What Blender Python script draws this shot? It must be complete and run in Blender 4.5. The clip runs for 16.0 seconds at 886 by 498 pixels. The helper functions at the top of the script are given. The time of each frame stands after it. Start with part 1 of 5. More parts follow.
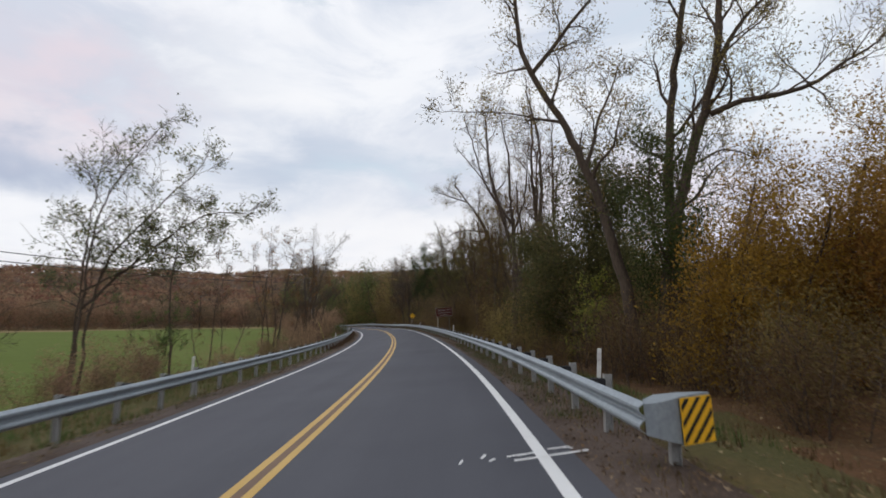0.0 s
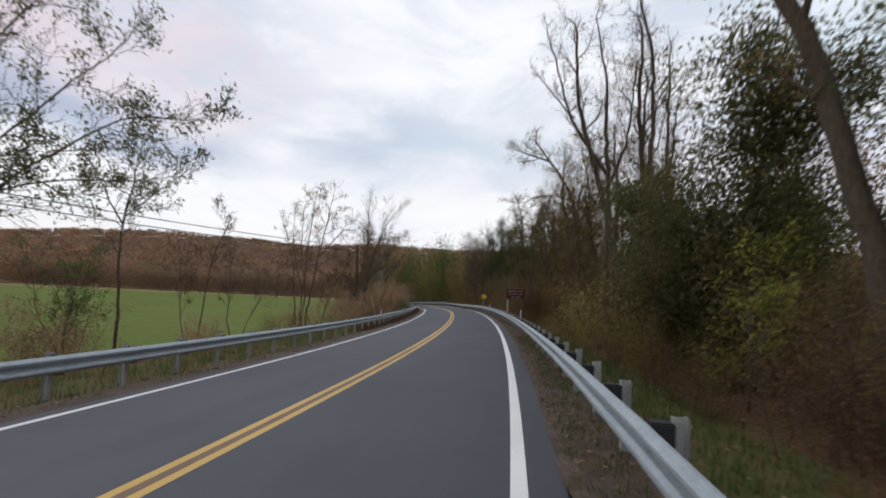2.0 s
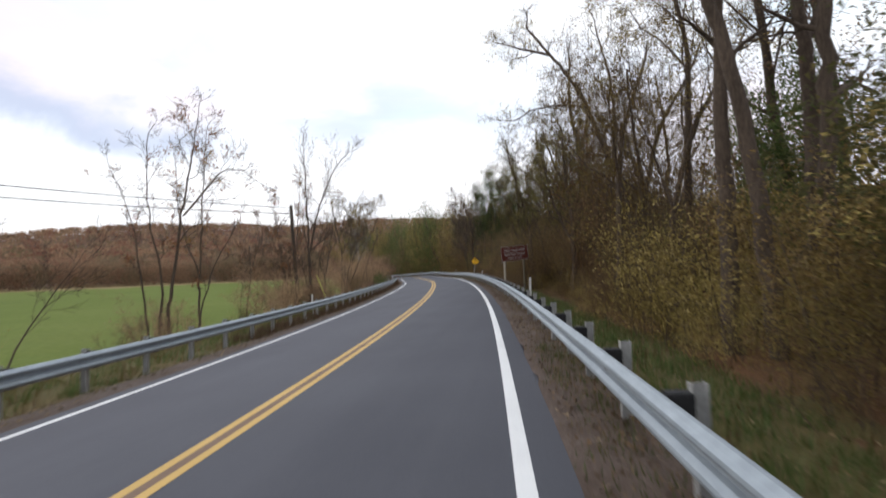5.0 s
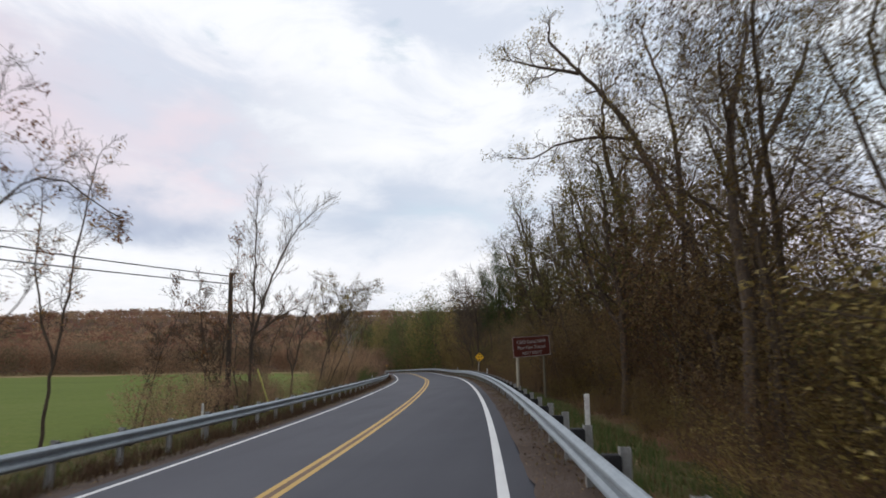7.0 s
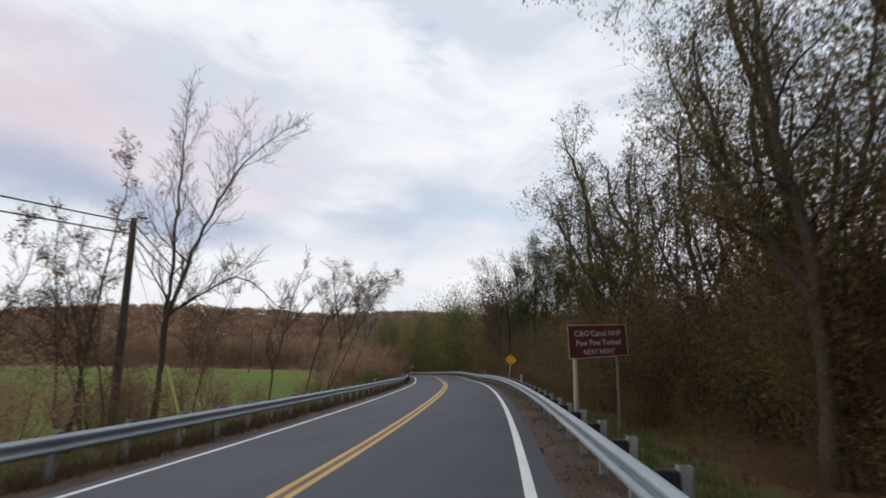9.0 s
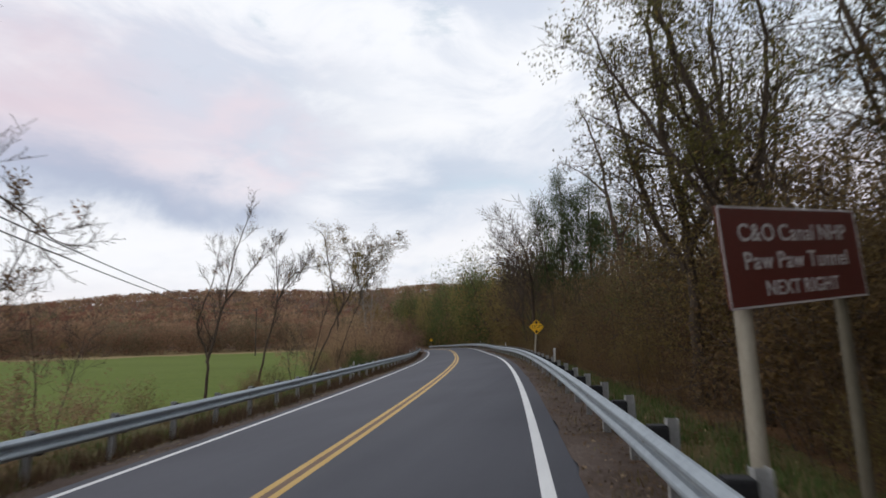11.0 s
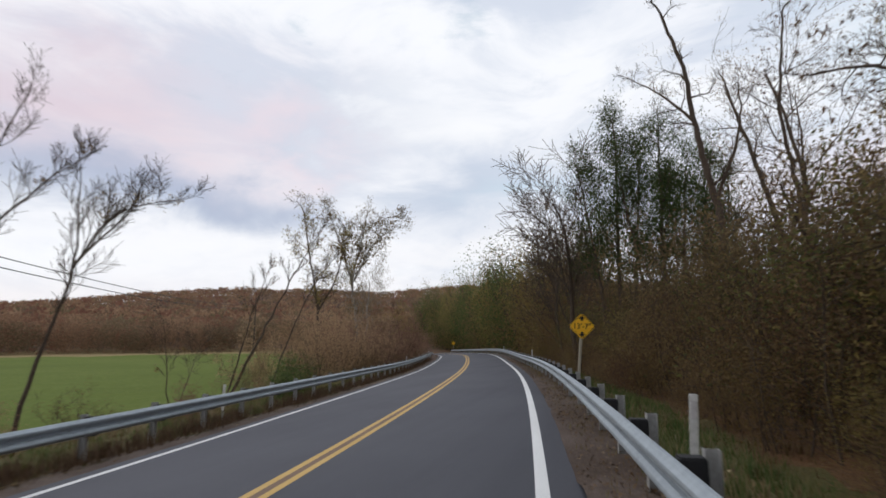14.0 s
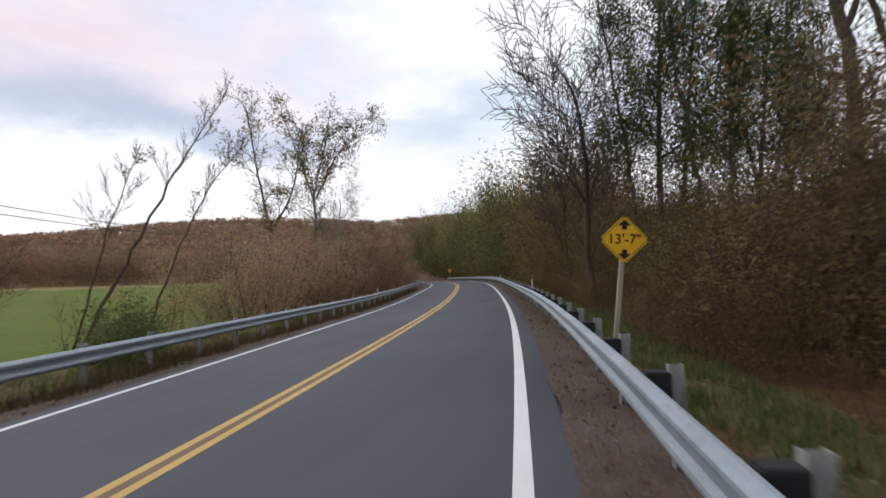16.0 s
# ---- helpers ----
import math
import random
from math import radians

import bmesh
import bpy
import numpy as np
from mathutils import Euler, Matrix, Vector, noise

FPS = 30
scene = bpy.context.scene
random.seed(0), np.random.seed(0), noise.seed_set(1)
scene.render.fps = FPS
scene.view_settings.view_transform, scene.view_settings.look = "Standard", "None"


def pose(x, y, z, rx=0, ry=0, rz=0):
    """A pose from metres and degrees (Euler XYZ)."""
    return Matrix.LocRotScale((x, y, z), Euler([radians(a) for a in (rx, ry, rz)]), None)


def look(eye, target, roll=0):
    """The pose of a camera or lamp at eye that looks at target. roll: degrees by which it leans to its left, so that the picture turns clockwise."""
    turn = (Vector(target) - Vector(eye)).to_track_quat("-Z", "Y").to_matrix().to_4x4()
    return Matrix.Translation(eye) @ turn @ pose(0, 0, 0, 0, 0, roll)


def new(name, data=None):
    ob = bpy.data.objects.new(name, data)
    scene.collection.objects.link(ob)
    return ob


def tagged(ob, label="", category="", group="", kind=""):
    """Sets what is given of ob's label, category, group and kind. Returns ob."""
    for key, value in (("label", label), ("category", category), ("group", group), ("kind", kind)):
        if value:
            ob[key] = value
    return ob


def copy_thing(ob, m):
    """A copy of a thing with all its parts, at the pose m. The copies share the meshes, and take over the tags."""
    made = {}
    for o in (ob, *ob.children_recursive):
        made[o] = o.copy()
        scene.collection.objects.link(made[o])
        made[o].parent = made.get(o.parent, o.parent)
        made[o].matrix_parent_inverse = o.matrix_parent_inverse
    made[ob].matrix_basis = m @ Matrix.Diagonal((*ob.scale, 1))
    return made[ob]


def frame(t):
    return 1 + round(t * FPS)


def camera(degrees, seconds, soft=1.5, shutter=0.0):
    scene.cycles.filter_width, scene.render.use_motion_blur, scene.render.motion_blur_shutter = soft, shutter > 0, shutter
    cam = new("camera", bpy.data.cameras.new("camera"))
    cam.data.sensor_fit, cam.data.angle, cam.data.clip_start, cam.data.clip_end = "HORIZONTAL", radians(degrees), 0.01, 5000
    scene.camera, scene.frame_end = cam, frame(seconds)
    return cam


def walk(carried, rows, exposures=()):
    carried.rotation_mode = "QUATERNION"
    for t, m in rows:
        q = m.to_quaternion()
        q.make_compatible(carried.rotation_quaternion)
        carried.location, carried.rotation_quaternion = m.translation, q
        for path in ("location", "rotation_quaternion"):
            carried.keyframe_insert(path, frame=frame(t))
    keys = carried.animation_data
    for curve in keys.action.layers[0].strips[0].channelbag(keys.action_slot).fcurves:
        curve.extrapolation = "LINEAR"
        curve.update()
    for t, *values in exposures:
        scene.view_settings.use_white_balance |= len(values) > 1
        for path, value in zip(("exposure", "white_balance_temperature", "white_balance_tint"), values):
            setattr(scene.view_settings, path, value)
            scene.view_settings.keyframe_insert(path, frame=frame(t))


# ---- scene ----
# camera and its ride
cam = camera(80.0, 16.0, soft=1.7, shutter=0.5)
RIDE = [
    (0, 0.839, -0.092, 1.732, 0.99, 7.40, -0.35),
    (0.5, 1.078, 2.070, 1.728, 0.90, 8.81, 0.87),
    (1, 1.356, 4.439, 1.725, 5.00, 9.71, 3.05),
    (1.5, 1.669, 6.710, 1.719, 6.15, 7.84, 2.15),
    (2, 1.714, 8.998, 1.712, 10.15, 5.12, 3.18),
    (2.5, 1.657, 11.322, 1.703, 10.62, 1.99, -0.40),
    (3, 1.534, 13.669, 1.712, 11.88, 1.47, 1.15),
    (3.5, 1.399, 16.010, 1.769, 10.46, -3.54, -2.05),
    (4, 1.229, 18.364, 1.740, 11.40, -2.61, -0.59),
    (4.5, 1.157, 20.733, 1.755, 9.59, -2.42, -3.03),
    (5, 0.940, 23.006, 1.671, 9.36, 1.78, -1.89),
    (5.2, 0.854, 23.925, 1.641, 8.95, 4.37, -2.36),
    (7.3, 0.087, 34.101, 1.634, 10.68, 11.95, 0.52),
    (7.5, -0.021, 35.103, 1.620, 12.03, 11.22, 1.99),
    (8, -0.299, 37.625, 1.593, 12.00, 11.98, -0.41),
    (8.5, -0.577, 40.181, 1.577, 14.04, 12.28, 3.97),
    (8.7, -0.707, 41.232, 1.561, 13.71, 12.39, 2.79),
    (10.8, -2.012, 52.362, 1.622, 14.20, 9.24, -1.81),
    (11, -2.116, 53.339, 1.625, 15.79, 9.32, -1.49),
    (11.5, -2.453, 55.853, 1.622, 14.74, 6.75, -0.70),
    (12, -2.801, 58.351, 1.634, 14.47, 4.30, -0.53),
    (12.5, -3.124, 60.769, 1.631, 15.41, 4.32, -0.13),
    (13, -3.428, 63.086, 1.626, 17.10, 8.56, -0.87),
    (13.5, -3.757, 65.313, 1.605, 17.35, 9.59, -1.41),
    (14, -4.106, 67.582, 1.590, 19.31, 9.66, -0.30),
    (14.5, -4.469, 69.901, 1.583, 17.10, 6.64, -1.97),
    (15, -4.824, 72.251, 1.557, 18.37, 4.48, 0.16),
    (15.5, -5.244, 74.576, 1.591, 18.75, 2.60, 0.09),
    (16, -5.694, 76.888, 1.549, 19.54, 1.91, -1.05),
]

# the film's own brightening and darkening, in stops
EXPOSURES = [(0, 0.0), (1.5, 0.0), (2.5, 0.2), (3.5, 0.47), (4.5, 0.6), (5.2, 0.5), (7.3, 0.05), (8.5, 0.0), (11, 0.05), (12.5, 0.1), (14, 0.05), (15, 0.1), (16, 0.28)]


def aim(x, y, z, yaw, pitch, roll):
    return pose(x, y, z, 90 + pitch, 0, yaw) @ pose(0, 0, 0, 0, 0, roll)


walk(cam, [(t, aim(*row)) for t, *row in RIDE], EXPOSURES)

# ---- world, sun, exposure ----
world = bpy.data.worlds.new("evening_sky")
scene.world = world
world.use_nodes = True
wn, wl = world.node_tree.nodes, world.node_tree.links
wn.clear()


def wnode(kind, **values):
    n = wn.new(kind)
    for key, v in values.items():
        n.inputs[key.replace("_", " ")].default_value = v
    return n


def wmix(fac, a, b):
    n = wn.new("ShaderNodeMix")
    n.data_type = "RGBA"
    for sock, v in ((0, fac), (6, a), (7, b)):
        if hasattr(v, "is_linked"):
            wl.new(v, n.inputs[sock])
        else:
            n.inputs[sock].default_value = v
    return n.outputs[2]


def wramp(value, a, b):
    n = wn.new("ShaderNodeMapRange")
    n.interpolation_type = "SMOOTHSTEP"
    wl.new(value, n.inputs[0])
    n.inputs[1].default_value, n.inputs[2].default_value = a, b
    return n.outputs[0]


def wnoise(vector, scale, detail, rough, warp):
    n = wn.new("ShaderNodeTexNoise")
    wl.new(vector, n.inputs["Vector"])
    n.inputs["Scale"].default_value, n.inputs["Detail"].default_value = scale, detail
    n.inputs["Roughness"].default_value, n.inputs["Distortion"].default_value = rough, warp
    return n.outputs["Fac"]


coord = wn.new("ShaderNodeTexCoord").outputs["Generated"]
parts_ = wn.new("ShaderNodeSeparateXYZ")
wl.new(coord, parts_.inputs[0])


def wmath(how, a, b=None, c=None):
    n = wn.new("ShaderNodeMath")
    n.operation = how
    for sock, v in enumerate((a, b, c)):
        if hasattr(v, "is_linked"):
            wl.new(v, n.inputs[sock])
        elif v is not None:
            n.inputs[sock].default_value = v
    return n.outputs[0]


def wstretch(vector, scale, shift):
    n = wn.new("ShaderNodeMapping")
    wl.new(vector, n.inputs[0])
    n.inputs["Scale"].default_value, n.inputs["Location"].default_value = scale, shift
    return n.outputs[0]


# clouds lie in flat sheets, so that they are long and low towards the horizon
sheet = wstretch(coord, (1.0, 1.0, 2.6), (0.4, 0.2, 0.35))
swirl = wnoise(sheet, 3.2, 7.0, 0.58, 0.5)
swirl_b = wnoise(wstretch(coord, (1.0, 1.0, 2.2), (5.1, 2.2, 1.3)), 3.6, 7.0, 0.58, 0.4)
billow = wnoise(sheet, 6.5, 8.0, 0.6, 0.3)
# degrees west of the road's first direction, and degrees over the horizon, both ruffled
bearing = wmath("MULTIPLY", wmath("ARCTAN2", wmath("MULTIPLY", parts_.outputs[0], -1.0), parts_.outputs[1]), 57.3)
height = wmath("MULTIPLY", wmath("ARCSINE", parts_.outputs[2]), 57.3)
bearing = wmath("ADD", bearing, wmath("MULTIPLY_ADD", swirl, 34.0, -17.0))
height = wmath("ADD", height, wmath("MULTIPLY_ADD", swirl_b, 17.0, -8.5))


def bank(az, el, wide, tall, amount):
    """A soft cloud bank round one direction."""
    a = wmath("DIVIDE", wmath("SUBTRACT", bearing, az), wide)
    b = wmath("DIVIDE", wmath("SUBTRACT", height, el), tall)
    d = wmath("ADD", wmath("MULTIPLY", a, a), wmath("MULTIPLY", b, b))
    return wmath("MULTIPLY", wmath("EXPONENT", wmath("MULTIPLY", d, -1.0)), amount)


sky = wn.new("ShaderNodeTexSky")
sky.sky_type, sky.sun_disc = "NISHITA", False
sky.sun_elevation, sky.sun_rotation = radians(9), radians(-70)
thin = wn.new("ShaderNodeVectorMath")
thin.operation = "SCALE"
wl.new(sky.outputs[0], thin.inputs[0])
thin.inputs["Scale"].default_value = 0.10
blue = wmix(0.80, thin.outputs[0], (0.58, 0.74, 0.88, 1))
veil = wmix(wramp(swirl, 0.36, 0.62), (0.74, 0.80, 0.92, 1), (1.03, 1.05, 1.10, 1))
clouds = wmix(wramp(billow, 0.24, 0.42), wmix(0.45, veil, blue), veil)
for az, el, wide, tall, amount, colour in (
    (27, 22, 9, 4, 0.65, (0.64, 0.71, 0.84)),
    (1, 20, 12, 3.5, 0.55, (0.74, 0.79, 0.90)),
    (14, 15.5, 9, 2.8, 0.8, (0.60, 0.68, 0.82)),
    (47, 14.5, 18, 3.8, 1.0, (0.44, 0.53, 0.70)),
    (7, 14.5, 6, 1.8, 0.5, (0.62, 0.78, 0.90)),
    (-28, 23, 9, 6, 0.5, (0.62, 0.80, 0.93)),
    (54, 22, 15, 6, 0.8, (0.82, 0.68, 0.76)),
    (34, 20.5, 7, 2.6, 0.65, (0.92, 0.79, 0.86)),
    (-24, 11, 14, 5, 0.55, (0.98, 0.85, 0.90)),
    (19, 23, 8, 3.2, 0.80, (1.06, 1.07, 1.10)),
    (27, 15.0, 7, 2.2, 0.75, (1.05, 1.06, 1.10)),
    (48, 8.5, 22, 3.6, 0.90, (1.05, 1.06, 1.10)),
    (10, 8.0, 26, 3.6, 0.80, (1.04, 1.04, 1.07)),
):
    clouds = wmix(bank(az, el, wide, tall, amount), clouds, (*colour, 1))
# a bright band of thin cloud low over the hills
clouds = wmix(wramp(wmath("ABSOLUTE", parts_.outputs[2]), 0.13, 0.04), clouds, (1.02, 0.985, 1.0, 1))
shine = wnode("ShaderNodeBackground", Strength=0.90)
wl.new(clouds, shine.inputs[0])
done = wn.new("ShaderNodeOutputWorld")
wl.new(shine.outputs[0], done.inputs[0])

sun_data = bpy.data.lights.new("sun", "SUN")
sun_data.energy, sun_data.angle, sun_data.color = 0.5, radians(30), (1.0, 0.93, 0.86)
sun = new("sun", sun_data)
sun.matrix_world = look((-60, 40, 40), (0, 50, 0))

# ---- materials ----


def shader(name, rough=0.8, metal=0.0, spec=0.3):
    m = bpy.data.materials.new(name)
    m.use_nodes = True
    b = m.node_tree.nodes["Principled BSDF"]
    b.inputs["Roughness"].default_value, b.inputs["Metallic"].default_value = rough, metal
    b.inputs["Specular IOR Level"].default_value = spec
    return m, b, m.node_tree.nodes, m.node_tree.links


def ramp(nodes, links, value, stops):
    n = nodes.new("ShaderNodeValToRGB")
    links.new(value, n.inputs[0])
    el = n.color_ramp.elements
    while len(el) < len(stops):
        el.new(0.5)
    for e, (p, c) in zip(el, stops):
        e.position, e.color = p, (*c, 1)
    return n.outputs[0]


def noisy(nodes, links, vec, scale, detail=4.0, rough=0.55):
    n = nodes.new("ShaderNodeTexNoise")
    links.new(vec, n.inputs["Vector"])
    n.inputs["Scale"].default_value, n.inputs["Detail"].default_value = scale, detail
    n.inputs["Roughness"].default_value = rough
    return n.outputs["Fac"]


def blend(nodes, links, fac, a, b, how="MIX"):
    n = nodes.new("ShaderNodeMix")
    n.data_type, n.blend_type = "RGBA", how
    for sock, v in ((0, fac), (6, a), (7, b)):
        if hasattr(v, "is_linked"):
            links.new(v, n.inputs[sock])
        else:
            n.inputs[sock].default_value = v if sock == 0 else (*v, 1)
    return n.outputs[2]


def surface(name, coarse, fine, coarse_scale, fine_scale, rough=0.85, metal=0.0, spec=0.3, bump=0.3, depth=0.01, stretch=(1, 1, 1), amount=0.5):
    """A weathered surface: stains from coarse stops, grain from fine stops, with relief."""
    m, b, nodes, links = shader(name, rough, metal, spec)
    geo = nodes.new("ShaderNodeNewGeometry")
    mp = nodes.new("ShaderNodeMapping")
    links.new(geo.outputs["Position"], mp.inputs[0])
    mp.inputs["Scale"].default_value = stretch
    big = noisy(nodes, links, mp.outputs[0], coarse_scale, 5)
    small = noisy(nodes, links, mp.outputs[0], fine_scale, 3, 0.6)
    colour = blend(nodes, links, amount, ramp(nodes, links, big, coarse), ramp(nodes, links, small, fine))
    links.new(colour, b.inputs["Base Color"])
    bp = nodes.new("ShaderNodeBump")
    bp.inputs["Strength"].default_value, bp.inputs["Distance"].default_value = bump, depth
    links.new(small, bp.inputs["Height"])
    links.new(bp.outputs[0], b.inputs["Normal"])
    return m


def leafage(name, stops, glow=0.35):
    """Leaves: each one its own tint, letting part of the light through."""
    m, b, nodes, links = shader(name, 0.7, 0.0, 0.25)
    geo = nodes.new("ShaderNodeNewGeometry")
    tint = ramp(nodes, links, geo.outputs["Random Per Island"], stops)
    info = nodes.new("ShaderNodeObjectInfo")
    hue = nodes.new("ShaderNodeHueSaturation")
    links.new(tint, hue.inputs["Color"])
    span = nodes.new("ShaderNodeMapRange")
    links.new(info.outputs["Random"], span.inputs[0])
    span.inputs[3].default_value, span.inputs[4].default_value = 0.72, 1.35
    links.new(span.outputs[0], hue.inputs["Value"])
    shift = nodes.new("ShaderNodeMapRange")
    links.new(info.outputs["Random"], shift.inputs[0])
    shift.inputs[3].default_value, shift.inputs[4].default_value = 0.485, 0.52
    links.new(shift.outputs[0], hue.inputs["Hue"])
    links.new(hue.outputs[0], b.inputs["Base Color"])
    tl = nodes.new("ShaderNodeBsdfTranslucent")
    links.new(hue.outputs[0], tl.inputs[0])
    mx = nodes.new("ShaderNodeMixShader")
    mx.inputs[0].default_value = glow
    links.new(b.outputs[0], mx.inputs[1])
    links.new(tl.outputs[0], mx.inputs[2])
    links.new(mx.outputs[0], nodes["Material Output"].inputs[0])
    return m


def asphalt():
    """Worn asphalt: stone grain, large faint patches, and streaks along the way of the wheels."""
    m, b, nodes, links = shader("asphalt", 0.82, 0.0, 0.3)
    pos = nodes.new("ShaderNodeNewGeometry").outputs["Position"]
    streak = nodes.new("ShaderNodeMapping")
    links.new(pos, streak.inputs[0])
    streak.inputs["Rotation"].default_value = (0, 0, radians(-9))
    streak.inputs["Scale"].default_value = (1.5, 0.05, 1)
    big = ramp(nodes, links, noisy(nodes, links, pos, 0.3, 5), [(0.32, (0.056, 0.057, 0.070)), (0.5, (0.080, 0.081, 0.096)), (0.68, (0.096, 0.098, 0.114))])
    lanes = ramp(nodes, links, noisy(nodes, links, streak.outputs[0], 1.0, 4), [(0.3, (0.060, 0.061, 0.074)), (0.7, (0.104, 0.105, 0.120))])
    grain = noisy(nodes, links, pos, 90, 3, 0.6)
    fine = ramp(nodes, links, grain, [(0.3, (0.052, 0.053, 0.063)), (0.7, (0.114, 0.116, 0.132))])
    colour = blend(nodes, links, 0.4, blend(nodes, links, 0.45, big, lanes), fine)
    links.new(colour, b.inputs["Base Color"])
    bp = nodes.new("ShaderNodeBump")
    bp.inputs["Strength"].default_value, bp.inputs["Distance"].default_value = 0.25, 0.006
    links.new(grain, bp.inputs["Height"])
    links.new(bp.outputs[0], b.inputs["Normal"])
    return m


ASPHALT = asphalt()
WHITE_PAINT = surface("white_road_paint", [(0.3, (0.60, 0.60, 0.60)), (0.7, (0.74, 0.74, 0.73))], [(0.25, (0.40, 0.40, 0.40)), (0.5, (0.75, 0.75, 0.74))], 0.8, 60, 0.6, amount=0.4)
YELLOW_PAINT = surface("yellow_road_paint", [(0.3, (0.494, 0.306, 0.080)), (0.7, (0.589, 0.388, 0.123))], [(0.25, (0.285, 0.194, 0.087)), (0.5, (0.589, 0.388, 0.116))], 0.8, 60, 0.6, amount=0.4)
BROWN_SEAL = surface("worn_paint", [(0.3, (0.150, 0.098, 0.070)), (0.7, (0.240, 0.154, 0.098))], [(0.3, (0.135, 0.098, 0.084)), (0.7, (0.210, 0.140, 0.098))], 0.8, 60, 0.8)
GRAVEL = surface("shoulder_gravel", [(0.38, (0.058, 0.039, 0.029)), (0.62, (0.137, 0.105, 0.090))], [(0.3, (0.037, 0.024, 0.018)), (0.55, (0.095, 0.063, 0.045)), (0.72, (0.210, 0.170, 0.144))], 0.7, 22, 0.95, bump=0.7, depth=0.03)
LITTER = surface("leaf_litter", [(0.3, (0.061, 0.045, 0.016)), (0.5, (0.104, 0.055, 0.025)), (0.7, (0.159, 0.075, 0.031))], [(0.3, (0.043, 0.022, 0.011)), (0.55, (0.122, 0.060, 0.023)), (0.72, (0.244, 0.130, 0.055))], 0.6, 16, 0.95, bump=0.8, depth=0.05)
WEEDS = surface("verge_weeds", [(0.35, (0.061, 0.060, 0.017)), (0.6, (0.110, 0.070, 0.027))], [(0.3, (0.037, 0.035, 0.009)), (0.55, (0.098, 0.085, 0.023)), (0.75, (0.183, 0.110, 0.047))], 0.5, 14, 0.95, bump=0.8, depth=0.05)
FIELD = surface("field_grass", [(0.3, (0.082, 0.118, 0.024)), (0.5, (0.112, 0.150, 0.033)), (0.7, (0.150, 0.172, 0.050))], [(0.3, (0.076, 0.106, 0.024)), (0.7, (0.150, 0.170, 0.050))], 0.05, 3.0, 0.95, spec=0.05, bump=0.5, depth=0.05)
STUBBLE = surface("dry_field_margin", [(0.3, (0.20, 0.15, 0.075)), (0.7, (0.30, 0.22, 0.12))], [(0.3, (0.16, 0.13, 0.06)), (0.7, (0.32, 0.25, 0.14))], 0.1, 3.0, 0.95, spec=0.05)
HILL = surface("wooded_hill_floor", [(0.3, (0.10, 0.062, 0.04)), (0.7, (0.15, 0.09, 0.058))], [(0.3, (0.09, 0.058, 0.04)), (0.7, (0.16, 0.095, 0.06))], 0.01, 0.2, 0.95)
ZINC = surface("galvanised_steel", [(0.3, (0.261, 0.298, 0.324)), (0.7, (0.383, 0.427, 0.459))], [(0.3, (0.235, 0.267, 0.297)), (0.7, (0.418, 0.463, 0.495))], 1.2, 14, 0.5, 0.5, 0.5, bump=0.1, depth=0.004)
DULL_ZINC = surface("weathered_steel", [(0.3, (0.26, 0.26, 0.25)), (0.7, (0.40, 0.40, 0.39))], [(0.3, (0.22, 0.21, 0.20)), (0.7, (0.42, 0.42, 0.41))], 3, 30, 0.65, 0.3, 0.4)
RUBBER = surface("dark_spacer_plastic", [(0.3, (0.012, 0.012, 0.013)), (0.7, (0.024, 0.024, 0.026))], [(0.3, (0.010, 0.010, 0.011)), (0.7, (0.03, 0.03, 0.032))], 4, 40, 0.7)
CREAM = surface("white_marker_plastic", [(0.3, (0.58, 0.57, 0.54)), (0.7, (0.72, 0.71, 0.68))], [(0.3, (0.45, 0.44, 0.41)), (0.6, (0.72, 0.71, 0.68))], 3, 25, 0.55)
POSTWOOD = surface("pale_treated_wood", [(0.3, (0.30, 0.26, 0.20)), (0.7, (0.46, 0.42, 0.34))], [(0.3, (0.22, 0.19, 0.14)), (0.7, (0.48, 0.43, 0.35))], 2, 20, 0.85, stretch=(6, 6, 0.6))
GREYWOOD = surface("grey_mossy_wood", [(0.3, (0.10, 0.085, 0.06)), (0.7, (0.17, 0.15, 0.11))], [(0.3, (0.07, 0.06, 0.04)), (0.7, (0.18, 0.16, 0.12))], 2, 20, 0.9, stretch=(6, 6, 0.6))
POLEWOOD = surface("creosoted_pole_wood", [(0.3, (0.045, 0.034, 0.026)), (0.7, (0.09, 0.068, 0.052))], [(0.3, (0.03, 0.022, 0.018)), (0.7, (0.10, 0.078, 0.06))], 2, 16, 0.9, stretch=(6, 6, 0.5))
SIGN_BROWN = surface("brown_sign_sheet", [(0.3, (0.12, 0.030, 0.022)), (0.7, (0.15, 0.038, 0.028))], [(0.3, (0.11, 0.028, 0.02)), (0.7, (0.16, 0.04, 0.03))], 1, 25, 0.5)
SIGN_WHITE = surface("faded_sign_white", [(0.3, (0.50, 0.47, 0.46)), (0.7, (0.66, 0.63, 0.62))], [(0.3, (0.40, 0.36, 0.35)), (0.7, (0.66, 0.63, 0.62))], 3, 25, 0.5)
SIGN_YELLOW = surface("yellow_sign_sheet", [(0.3, (0.80, 0.42, 0.02)), (0.7, (0.88, 0.49, 0.03))], [(0.3, (0.74, 0.38, 0.02)), (0.7, (0.90, 0.50, 0.035))], 2, 25, 0.4)
BLACK = surface("black_sign_ink", [(0.3, (0.012, 0.011, 0.010)), (0.7, (0.02, 0.018, 0.016))], [(0.3, (0.01, 0.01, 0.01)), (0.7, (0.022, 0.02, 0.018))], 2, 25, 0.5)
